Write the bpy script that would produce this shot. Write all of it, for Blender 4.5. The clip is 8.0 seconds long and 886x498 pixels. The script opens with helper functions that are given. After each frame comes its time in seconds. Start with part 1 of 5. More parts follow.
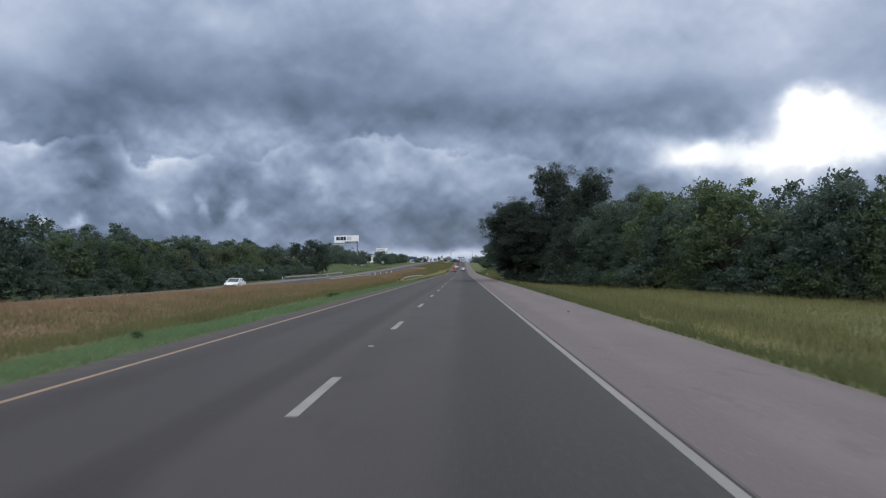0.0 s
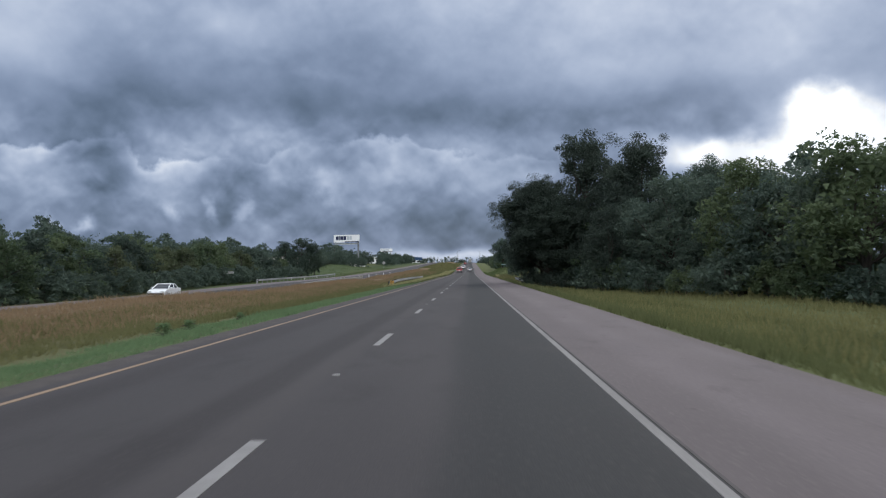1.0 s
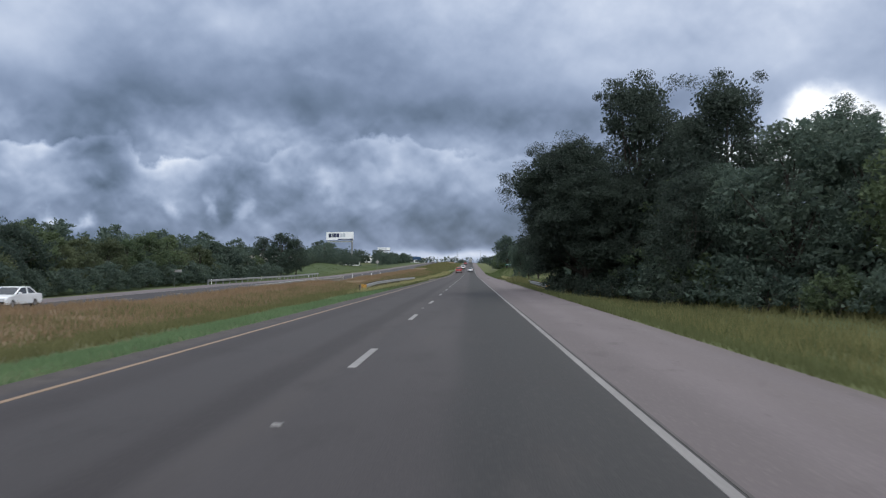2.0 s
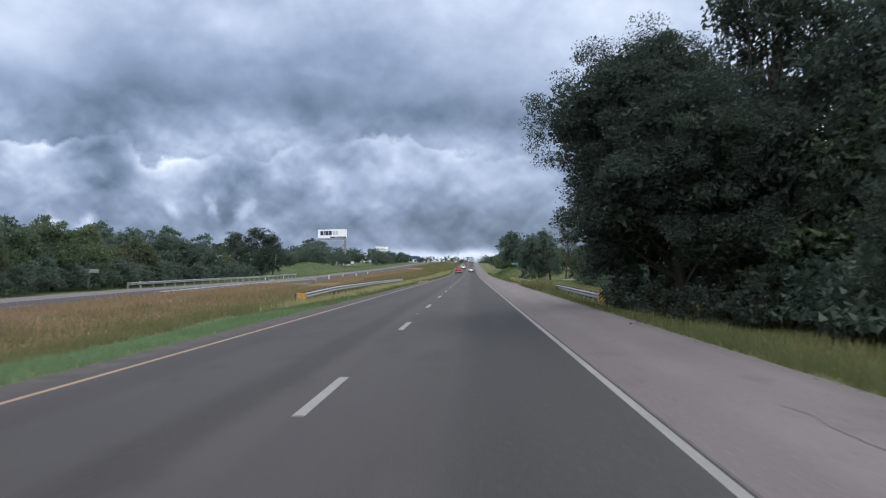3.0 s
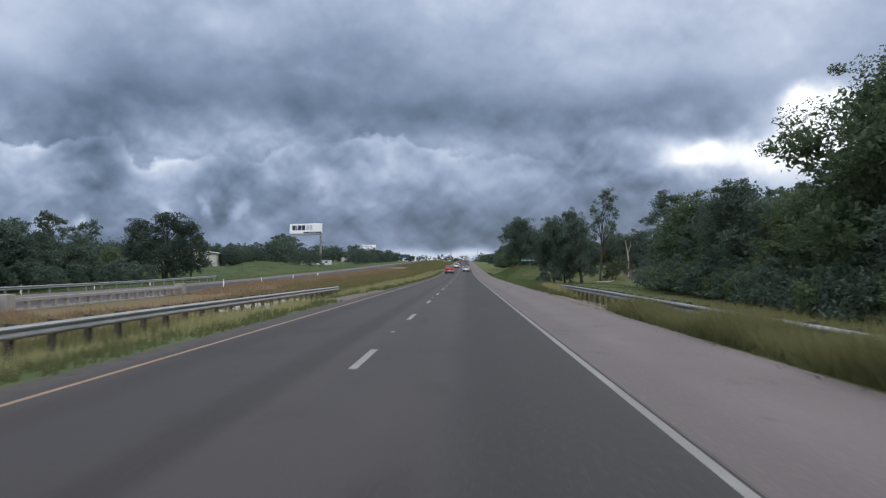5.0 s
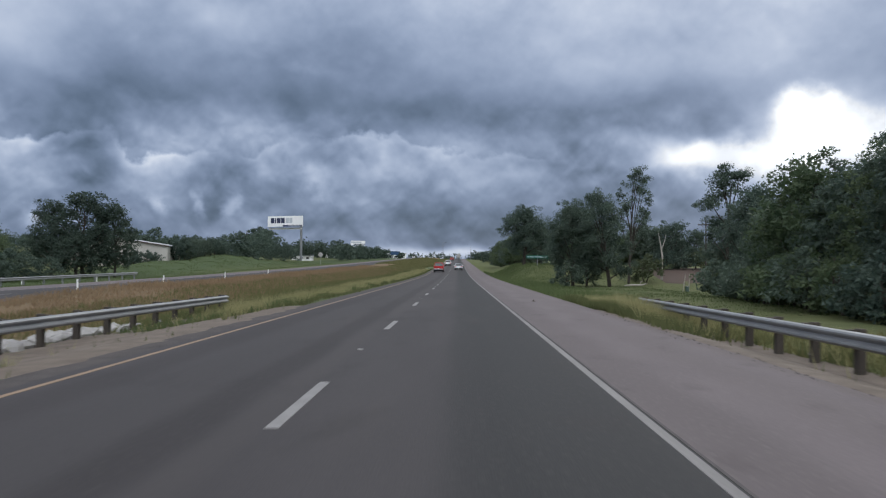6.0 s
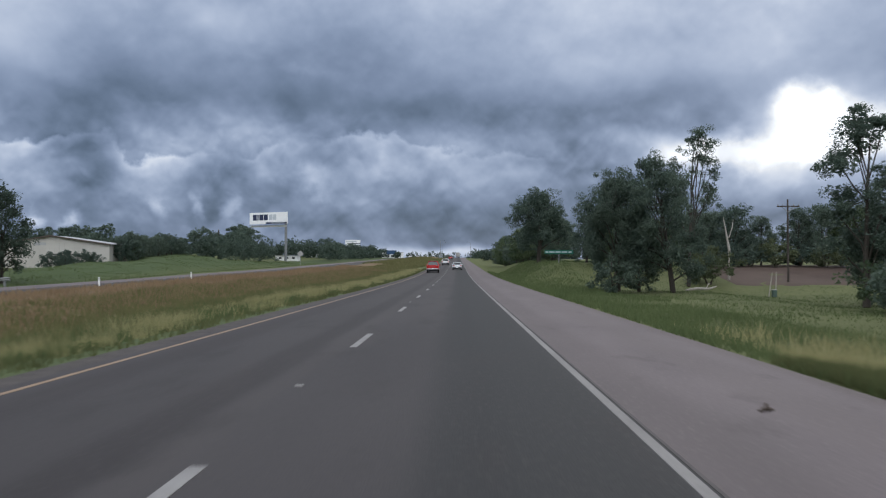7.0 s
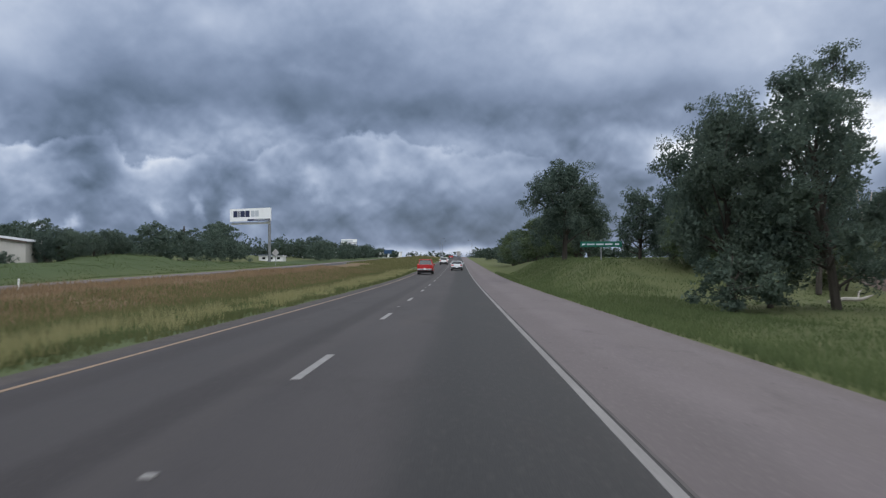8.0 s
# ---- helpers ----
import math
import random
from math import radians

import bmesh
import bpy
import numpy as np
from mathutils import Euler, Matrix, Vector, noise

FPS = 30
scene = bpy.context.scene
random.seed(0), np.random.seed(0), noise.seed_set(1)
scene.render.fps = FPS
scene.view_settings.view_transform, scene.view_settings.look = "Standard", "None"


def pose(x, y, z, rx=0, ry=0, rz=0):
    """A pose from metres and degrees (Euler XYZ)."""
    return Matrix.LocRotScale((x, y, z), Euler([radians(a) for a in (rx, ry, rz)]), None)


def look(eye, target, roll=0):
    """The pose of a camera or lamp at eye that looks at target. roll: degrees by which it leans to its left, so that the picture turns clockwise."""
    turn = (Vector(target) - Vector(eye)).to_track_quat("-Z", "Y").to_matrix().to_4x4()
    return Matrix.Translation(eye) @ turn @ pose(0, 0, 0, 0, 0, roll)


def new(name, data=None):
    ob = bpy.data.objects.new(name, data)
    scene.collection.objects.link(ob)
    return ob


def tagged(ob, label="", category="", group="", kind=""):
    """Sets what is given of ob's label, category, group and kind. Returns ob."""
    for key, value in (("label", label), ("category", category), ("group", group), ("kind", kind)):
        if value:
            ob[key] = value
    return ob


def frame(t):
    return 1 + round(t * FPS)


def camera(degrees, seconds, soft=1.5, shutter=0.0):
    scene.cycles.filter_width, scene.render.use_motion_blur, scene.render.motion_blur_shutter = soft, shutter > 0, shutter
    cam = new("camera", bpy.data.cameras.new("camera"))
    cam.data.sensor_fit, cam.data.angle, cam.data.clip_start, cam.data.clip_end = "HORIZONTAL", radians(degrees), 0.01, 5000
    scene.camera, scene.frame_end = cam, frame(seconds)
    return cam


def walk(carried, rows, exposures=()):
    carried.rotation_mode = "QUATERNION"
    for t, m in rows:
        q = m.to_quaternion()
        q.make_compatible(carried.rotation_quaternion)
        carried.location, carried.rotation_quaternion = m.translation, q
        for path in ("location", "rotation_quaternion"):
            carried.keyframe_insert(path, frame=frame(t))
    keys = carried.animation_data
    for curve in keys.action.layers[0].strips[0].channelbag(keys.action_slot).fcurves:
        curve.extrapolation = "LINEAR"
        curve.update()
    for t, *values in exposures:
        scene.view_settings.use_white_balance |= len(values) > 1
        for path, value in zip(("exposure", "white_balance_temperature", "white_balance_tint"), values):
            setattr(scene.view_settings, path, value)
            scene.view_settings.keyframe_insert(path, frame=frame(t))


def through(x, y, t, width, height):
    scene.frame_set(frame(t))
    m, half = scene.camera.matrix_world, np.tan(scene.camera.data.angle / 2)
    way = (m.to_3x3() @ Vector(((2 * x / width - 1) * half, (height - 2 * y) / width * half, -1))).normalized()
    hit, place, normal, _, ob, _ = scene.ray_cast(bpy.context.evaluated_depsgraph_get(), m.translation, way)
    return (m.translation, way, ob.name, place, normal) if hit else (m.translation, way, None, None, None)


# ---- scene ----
cam = camera(57.34, 8.0, soft=1.2, shutter=0.16)
walk(cam, [
    (0, pose(-0.13, 0.26, 1.525, 91.44, -0.22, 1.39)),
    (0.5, pose(-0.06, 14.50, 1.525, 91.47, -0.08, 1.46)),
    (1, pose(0.01, 28.80, 1.525, 91.49, 0.13, 1.90)),
    (1.5, pose(-0.02, 42.86, 1.525, 91.50, -0.28, 1.83)),
    (3, pose(-0.11, 85.54, 1.525, 91.50, -0.39, 1.97)),
    (3.5, pose(-0.13, 99.84, 1.525, 91.41, 0.51, 1.94)),
    (4, pose(-0.15, 114.03, 1.525, 91.38, 0.51, 1.71)),
    (4.5, pose(-0.16, 128.12, 1.525, 91.49, 0.35, 1.77)),
    (6, pose(-0.16, 171.67, 1.525, 91.31, -0.60, 1.05)),
    (6.5, pose(-0.04, 186.12, 1.525, 91.27, -0.39, 1.18)),
    (7, pose(0.08, 200.53, 1.525, 91.27, -0.06, 1.03)),
    (7.5, pose(0.20, 214.92, 1.525, 91.36, -0.01, 0.88)),
    (8, pose(0.32, 229.32, 1.525, 91.26, 0.35, 1.12)),
], exposures=[(0, 0.0), (1.5, 0.03), (2.8, 0.42), (3.5, 0.47), (4.0, 0.36), (4.3, 0.24), (4.7, 0.15), (6, 0.0), (8, 0.0)])

# ---- world, sun, exposure ----
world = bpy.data.worlds.new("storm_sky")
scene.world = world
world.use_nodes = True
wn, wl = world.node_tree.nodes, world.node_tree.links
wn.clear()


def wmath(op, a, b=None, c=None, clamp=False):
    n = wn.new("ShaderNodeMath")
    n.operation, n.use_clamp = op, clamp
    for i, v in enumerate((a, b, c)):
        if v is None:
            continue
        if isinstance(v, (int, float)):
            n.inputs[i].default_value = v
        else:
            wl.new(v, n.inputs[i])
    return n.outputs[0]


def wnoise(vec, scale, detail, rough, dist=0.0):
    n = wn.new("ShaderNodeTexNoise")
    n.inputs["Scale"].default_value, n.inputs["Detail"].default_value = scale, detail
    n.inputs["Roughness"].default_value, n.inputs["Distortion"].default_value = rough, dist
    wl.new(vec, n.inputs["Vector"])
    return n.outputs[0]


def wcombine(x, y, z):
    n = wn.new("ShaderNodeCombineXYZ")
    for i, v in enumerate((x, y, z)):
        if isinstance(v, (int, float)):
            n.inputs[i].default_value = v
        else:
            wl.new(v, n.inputs[i])
    return n.outputs[0]


tc = wn.new("ShaderNodeTexCoord")
sep = wn.new("ShaderNodeSeparateXYZ")
wl.new(tc.outputs["Generated"], sep.inputs[0])
az = wmath("ARCTAN2", sep.outputs[0], sep.outputs[1])
el = wmath("ARCSINE", sep.outputs[2])
flat = wcombine(az, wmath("MULTIPLY", el, 1.15), 0.0)
edge_a = wmath("MULTIPLY", wmath("SUBTRACT", wnoise(flat, 12.0, 3.5, 0.45), 0.5), 0.036)
edge_b = wmath("MULTIPLY", wmath("SUBTRACT", wnoise(wcombine(wmath("MULTIPLY", el, 1.5), az, 3.7), 12.0, 3.5, 0.45), 0.5), 0.036)
u = wmath("ADD", az, edge_a)
v = wmath("ADD", el, edge_b)


def heaps(lift, scale):
    """Rounded heaps of cloud, read a little higher by lift."""
    n = wn.new("ShaderNodeTexVoronoi")
    n.feature, n.normalize = "SMOOTH_F1", True
    n.inputs["Scale"].default_value, n.inputs["Detail"].default_value = scale, 2.0
    n.inputs["Roughness"].default_value, n.inputs["Smoothness"].default_value = 0.5, 0.85
    wl.new(wcombine(u, wmath("MULTIPLY", wmath("ADD", v, lift), 1.05), 1.3), n.inputs["Vector"])
    return wmath("SUBTRACT", 1.0, n.outputs["Distance"])


puff = heaps(0.0, 14.0)
relief = wmath("SUBTRACT", puff, heaps(0.016, 14.0))
broad = wnoise(flat, 9.0, 6.0, 0.5)
sheet = wnoise(wcombine(wmath("MULTIPLY", u, 0.9), wmath("MULTIPLY", v, 1.7), 5.1), 5.0, 4.0, 0.42)
drift = wmath("MULTIPLY", wmath("SUBTRACT", wnoise(wcombine(az, el, 8.3), 3.4, 2.0, 0.5), 0.5), 0.075)
# light through the overcast by elevation, brighter towards the zenith
ramp = wn.new("ShaderNodeValToRGB")
ramp.color_ramp.interpolation = "B_SPLINE"
stops = [(0.0, 0.26), (0.03, 0.16), (0.085, 0.195), (0.14, 0.265), (0.205, 0.24), (0.31, 0.44), (0.55, 0.68), (1.0, 0.74)]
while len(ramp.color_ramp.elements) < len(stops):
    ramp.color_ramp.elements.new(0.5)
for e, (p, c) in zip(ramp.color_ramp.elements, stops):
    e.position, e.color = p, (c, c, c, 1)
wl.new(wmath("ADD", v, drift), ramp.inputs[0])
lum = ramp.outputs[0]


def wrange(value, lo, hi, out_lo=0.0, out_hi=1.0):
    n = wn.new("ShaderNodeMapRange")
    n.interpolation_type = "SMOOTHSTEP"
    for k, q in (("From Min", lo), ("From Max", hi), ("To Min", out_lo), ("To Max", out_hi)):
        n.inputs[k].default_value = q
    wl.new(value, n.inputs["Value"])
    return n.outputs[0]


def bell(value, middle, width):
    q = wmath("DIVIDE", wmath("SUBTRACT", value, middle), width)
    return wmath("EXPONENT", wmath("MULTIPLY", wmath("MULTIPLY", q, q), -1.0))


# heaped cloud low down, smoother sheets above; the core of the storm straight ahead is smooth
heap = wrange(el, 0.22, 0.13, 0.34, 1.55)
calm = wmath("SUBTRACT", 1.0, wmath("MULTIPLY", bell(az, 0.0, 0.12), 0.45))
grain = wmath("ADD", wmath("SUBTRACT", puff, 0.62), wmath("MULTIPLY", relief, 1.8))
grain = wmath("ADD", grain, wmath("MULTIPLY", wmath("SUBTRACT", broad, 0.5), 1.9))
lum = wmath("MULTIPLY", lum, wmath("MAXIMUM", wmath("ADD", 1.0, wmath("MULTIPLY", grain, wmath("MULTIPLY", heap, calm))), 0.4))
fluff = wmath("SUBTRACT", heaps(0.0, 40.0), heaps(0.006, 40.0))
lum = wmath("MULTIPLY", lum, wmath("MAXIMUM", wmath("ADD", 1.0, wmath("MULTIPLY", fluff, wmath("MULTIPLY", heap, 0.7))), 0.5))
lum = wmath("MULTIPLY", lum, wmath("ADD", 0.50, wmath("MULTIPLY", sheet, 1.04)))
lum = wmath("MULTIPLY", lum, wmath("ADD", 0.87, wmath("MULTIPLY", wnoise(flat, 34.0, 5.0, 0.5), 0.26)))
tear_u = wmath("ADD", u, wmath("MULTIPLY", wmath("SUBTRACT", wnoise(wcombine(az, el, 2.2), 11.0, 5.0, 0.55), 0.5), 0.10))
tear_v = wmath("ADD", v, wmath("MULTIPLY", wmath("SUBTRACT", wnoise(wcombine(az, el, 6.6), 11.0, 5.0, 0.55), 0.5), 0.10))
# sunlit heads of the low clouds under the dark base of the upper deck: azimuth, half width, strength
below = wmath("SUBTRACT", wmath("ADD", wmath("ADD", 0.160, wmath("MULTIPLY", wmath("SUBTRACT", broad, 0.5), -0.025)), wmath("MULTIPLY", drift, 0.5)), wmath("ADD", tear_v, wmath("MULTIPLY", wmath("SUBTRACT", puff, 0.6), 0.07)))
face = wmath("MULTIPLY", wrange(below, 0.0, 0.009), wmath("EXPONENT", wmath("DIVIDE", wmath("MAXIMUM", below, 0.0), -0.032)))
shine = 0.0
for ha, hw, hk in ((-0.51, 0.055, 0.38), (-0.36, 0.04, 0.46), (-0.235, 0.03, 0.2), (-0.115, 0.045, 0.34), (-0.03, 0.04, 0.22), (0.06, 0.05, 0.16)):
    shine = wmath("ADD", wmath("MULTIPLY", bell(u, ha, hw), hk), shine)
lum = wmath("ADD", lum, wmath("MULTIPLY", wmath("MULTIPLY", shine, face), wmath("ADD", 0.25, wmath("MULTIPLY", puff, 1.1))))
# the storm stands ahead; the unseen sky behind is brightened to light the trees
lum = wmath("MULTIPLY", lum, wrange(sep.outputs[1], 0.35, -0.5, 1.0, 2.7))
# cloud banks: azimuth, elevation, half width, half height, gain
BANKS_A = [
    (0.36, 0.25, 0.20, 0.05, 0.10), (0.42, 0.165, 0.080, 0.034, 0.42), (0.275, 0.138, 0.050, 0.018, 0.42), (0.42, 0.118, 0.12, 0.026, 0.30), (-0.02, 0.15, 0.06, 0.018, 0.08),
    (-0.475, 0.066, 0.012, 0.009, 0.38), (-0.435, 0.062, 0.009, 0.010, 0.32), (-0.36, 0.074, 0.009, 0.016, 0.26), (-0.315, 0.070, 0.007, 0.014, 0.22),
    (-0.27, 0.066, 0.012, 0.017, 0.26), (-0.168, 0.098, 0.022, 0.012, 0.22), (0.085, 0.118, 0.035, 0.012, 0.14),
    (-0.29, 0.288, 0.055, 0.022, 0.15), (0.12, 0.16, 0.05, 0.03, 0.07), (-0.53, 0.255, 0.07, 0.060, 0.26), (-0.18, 0.235, 0.02, 0.009, 0.05),
]
BANKS_B = [
    (-0.05, 0.055, 0.13, 0.022, -0.06), (-0.20, 0.195, 0.30, 0.016, -0.05), (0.13, 0.185, 0.14, 0.02, -0.06),
    (0.0, 0.016, 0.10, 0.007, 0.46), (0.22, 0.235, 0.12, 0.022, 0.09), (0.20, 0.305, 0.10, 0.02, 0.05), (0.37, 0.100, 0.09, 0.020, 0.16),
    (-0.13, 0.27, 0.07, 0.05, -0.06), (-0.40, 0.215, 0.08, 0.016, -0.05), (0.03, 0.30, 0.07, 0.03, -0.04), (0.02, 0.085, 0.03, 0.02, 0.05),
]
for ba, be, wa, we, gain in BANKS_A + BANKS_B:
    bu, bv = (tear_u, tear_v) if wa < 0.03 else (u, v)
    lum = wmath("ADD", lum, wmath("MULTIPLY", wmath("MULTIPLY", bell(bu, ba, wa), bell(bv, be, we)), gain))
# the gap in the cloud that the sun shines into
for ba, be, wa, we, gain in ((0.408, 0.164, 0.038, 0.024, 0.9), (0.30, 0.135, 0.060, 0.021, 0.46), (0.49, 0.148, 0.06, 0.028, 0.6), (0.38, 0.142, 0.06, 0.014, 0.35)):
    da = wmath("DIVIDE", wmath("SUBTRACT", tear_u, ba), wa)
    de = wmath("DIVIDE", wmath("SUBTRACT", tear_v, be), we)
    r2 = wmath("ADD", wmath("MULTIPLY", da, da), wmath("MULTIPLY", de, de))
    lum = wmath("ADD", lum, wmath("MULTIPLY", wmath("EXPONENT", wmath("MULTIPLY", wmath("POWER", r2, 1.35), -1.0)), gain))
lum = wmath("MAXIMUM", lum, 0.05)
tint = wn.new("ShaderNodeValToRGB")
for e, (p, c) in zip(tint.color_ramp.elements, [(0.08, (0.60, 0.92, 1.42, 1)), (0.85, (0.95, 1.0, 1.08, 1))]):
    e.position, e.color = p, c
mid = tint.color_ramp.elements.new(0.26)
mid.color = (0.72, 0.95, 1.42, 1)
wl.new(lum, tint.inputs[0])
cloud = wn.new("ShaderNodeVectorMath")
cloud.operation = "SCALE"
wl.new(tint.outputs[0], cloud.inputs[0])
wl.new(lum, cloud.inputs["Scale"])
sky = wn.new("ShaderNodeTexSky")
sky.sky_type, sky.sun_disc = "NISHITA", False
sky.sun_elevation, sky.sun_rotation = radians(32), radians(24)
clear = wn.new("ShaderNodeVectorMath")
clear.operation = "SCALE"
wl.new(sky.outputs[0], clear.inputs[0])
clear.inputs["Scale"].default_value = 0.05
mix = wn.new("ShaderNodeMix")
mix.data_type = "RGBA"
mix.inputs["Factor"].default_value = 0.95
wl.new(clear.outputs[0], mix.inputs["A"])
wl.new(cloud.outputs[0], mix.inputs["B"])
bg = wn.new("ShaderNodeBackground")
bg.inputs["Strength"].default_value = 1.0
wl.new(mix.outputs["Result"], bg.inputs["Color"])
wo = wn.new("ShaderNodeOutputWorld")
wl.new(bg.outputs[0], wo.inputs["Surface"])

sun = new("sun", bpy.data.lights.new("sun", "SUN"))
sun.data.energy, sun.data.angle, sun.data.color = 0.7, radians(14), (1.0, 0.96, 0.9)
sun.matrix_world = look((24, 54, 37), (0, 0, 0))


# ---- materials ----
def mat(name, c1, c2, scale=3.0, rough=0.85, metal=0.0, bump=0.2, fine=40.0, spread=0.6, island=0.0, per_object=0.0,
        stretch=(1, 1, 1), specular=0.4):
    """Two colours mixed by broad and fine noise, with bump."""
    m = bpy.data.materials.new(name)
    m.use_nodes = True
    n, l = m.node_tree.nodes, m.node_tree.links
    p = n["Principled BSDF"]
    p.inputs["Roughness"].default_value, p.inputs["Metallic"].default_value = rough, metal
    p.inputs["Specular IOR Level"].default_value = specular
    g = n.new("ShaderNodeNewGeometry")
    st = n.new("ShaderNodeVectorMath")
    st.operation = "MULTIPLY"
    st.inputs[1].default_value = stretch
    l.new(g.outputs["Position"], st.inputs[0])
    a, b = n.new("ShaderNodeTexNoise"), n.new("ShaderNodeTexNoise")
    for t, s, d in ((a, scale, 5.0), (b, fine, 3.0)):
        t.inputs["Scale"].default_value, t.inputs["Detail"].default_value = s, d
        l.new(st.outputs[0], t.inputs["Vector"])
    f = n.new("ShaderNodeMath")
    f.operation = "MULTIPLY_ADD"
    l.new(b.outputs[0], f.inputs[0])
    f.inputs[1].default_value = 0.5
    l.new(a.outputs[0], f.inputs[2])
    fac = n.new("ShaderNodeMapRange")
    fac.inputs["From Min"].default_value, fac.inputs["From Max"].default_value = 0.75 - spread / 2, 0.75 + spread / 2
    l.new(f.outputs[0], fac.inputs["Value"])
    out = fac.outputs[0]
    for amount, kind in ((island, "ShaderNodeNewGeometry"), (per_object, "ShaderNodeObjectInfo")):
        if amount:
            src = n.new(kind)
            ma = n.new("ShaderNodeMath")
            ma.operation = "MULTIPLY_ADD"
            l.new(src.outputs["Random Per Island" if "Geometry" in kind else "Random"], ma.inputs[0])
            ma.inputs[1].default_value = amount
            l.new(out, ma.inputs[2])
            sb = n.new("ShaderNodeMath")
            sb.operation, sb.use_clamp = "SUBTRACT", True
            l.new(ma.outputs[0], sb.inputs[0])
            sb.inputs[1].default_value = amount / 2
            out = sb.outputs[0]
    mx = n.new("ShaderNodeMix")
    mx.data_type = "RGBA"
    mx.inputs["A"].default_value, mx.inputs["B"].default_value = (*c1, 1), (*c2, 1)
    l.new(out, mx.inputs["Factor"])
    l.new(mx.outputs["Result"], p.inputs["Base Color"])
    if bump:
        bp = n.new("ShaderNodeBump")
        bp.inputs["Strength"].default_value, bp.inputs["Distance"].default_value = bump, 0.02
        l.new(f.outputs[0], bp.inputs["Height"])
        l.new(bp.outputs[0], p.inputs["Normal"])
    return m


def leafy(name, c1, c2, through=0.45, gloss=0.3):
    """Leaves: varied from leaf to leaf and tree to tree, letting some light through."""
    m = mat(name, c1, c2, 0.5, 0.6 if gloss > 0.2 else 0.9, 0, 0, 6.0, 0.8, 0.45, 0.5, specular=gloss)
    n, l = m.node_tree.nodes, m.node_tree.links
    p = n["Principled BSDF"]
    tr, ms = n.new("ShaderNodeBsdfTranslucent"), n.new("ShaderNodeMixShader")
    src = p.inputs["Base Color"].links[0].from_socket
    l.new(src, tr.inputs["Color"])
    ms.inputs[0].default_value = through
    l.new(p.outputs[0], ms.inputs[1])
    l.new(tr.outputs[0], ms.inputs[2])
    l.new(ms.outputs[0], n["Material Output"].inputs["Surface"])
    return m


def banded(m, bands, fine_noise=1.2, wander=0.9):
    """Worn strips along the road: (x, half width, colour, strength) laid over a material's colour."""
    n, l = m.node_tree.nodes, m.node_tree.links
    p = n["Principled BSDF"]
    src = p.inputs["Base Color"].links[0].from_socket
    g, s = n.new("ShaderNodeNewGeometry"), n.new("ShaderNodeSeparateXYZ")
    l.new(g.outputs["Position"], s.inputs[0])
    st = n.new("ShaderNodeVectorMath")
    st.operation = "MULTIPLY"
    st.inputs[1].default_value = (1.0, 0.12, 1.0)
    l.new(g.outputs["Position"], st.inputs[0])
    nz = n.new("ShaderNodeTexNoise")
    nz.inputs["Scale"].default_value, nz.inputs["Detail"].default_value = fine_noise, 4.0
    l.new(st.outputs[0], nz.inputs["Vector"])
    for x, w, c, k in bands:
        d, q, e = n.new("ShaderNodeMath"), n.new("ShaderNodeMath"), n.new("ShaderNodeMapRange")
        d.operation, q.operation = "SUBTRACT", "ABSOLUTE"
        wob = n.new("ShaderNodeMath")
        wob.operation = "MULTIPLY_ADD"
        l.new(nz.outputs[0], wob.inputs[0])
        wob.inputs[1].default_value = wander
        l.new(s.outputs[0], wob.inputs[2])
        l.new(wob.outputs[0], d.inputs[0])
        d.inputs[1].default_value = x + wander / 2
        l.new(d.outputs[0], q.inputs[0])
        l.new(q.outputs[0], e.inputs["Value"])
        e.interpolation_type = "SMOOTHSTEP"
        e.inputs["From Min"].default_value, e.inputs["From Max"].default_value = w * 1.6, w * 0.4
        e.inputs["To Max"].default_value = k
        mx = n.new("ShaderNodeMix")
        mx.data_type = "RGBA"
        l.new(e.outputs[0], mx.inputs["Factor"])
        l.new(src, mx.inputs["A"])
        mx.inputs["B"].default_value = (*c, 1)
        src = mx.outputs["Result"]
    l.new(src, p.inputs["Base Color"])


def stains(m, scale, stretch, lo, hi, colour, strength):
    """Blotches with soft edges laid over a material's colour."""
    n, l = m.node_tree.nodes, m.node_tree.links
    p = n["Principled BSDF"]
    src = p.inputs["Base Color"].links[0].from_socket
    g, st = n.new("ShaderNodeNewGeometry"), n.new("ShaderNodeVectorMath")
    st.operation = "MULTIPLY"
    st.inputs[1].default_value = stretch
    l.new(g.outputs["Position"], st.inputs[0])
    nz = n.new("ShaderNodeTexNoise")
    nz.inputs["Scale"].default_value, nz.inputs["Detail"].default_value, nz.inputs["Roughness"].default_value = scale, 6.0, 0.62
    l.new(st.outputs[0], nz.inputs["Vector"])
    e = n.new("ShaderNodeMapRange")
    e.interpolation_type = "SMOOTHSTEP"
    for k, q in (("From Min", lo), ("From Max", hi), ("To Max", strength)):
        e.inputs[k].default_value = q
    l.new(nz.outputs[0], e.inputs["Value"])
    mx = n.new("ShaderNodeMix")
    mx.data_type = "RGBA"
    l.new(e.outputs[0], mx.inputs["Factor"])
    l.new(src, mx.inputs["A"])
    mx.inputs["B"].default_value = (*colour, 1)
    l.new(mx.outputs["Result"], p.inputs["Base Color"])


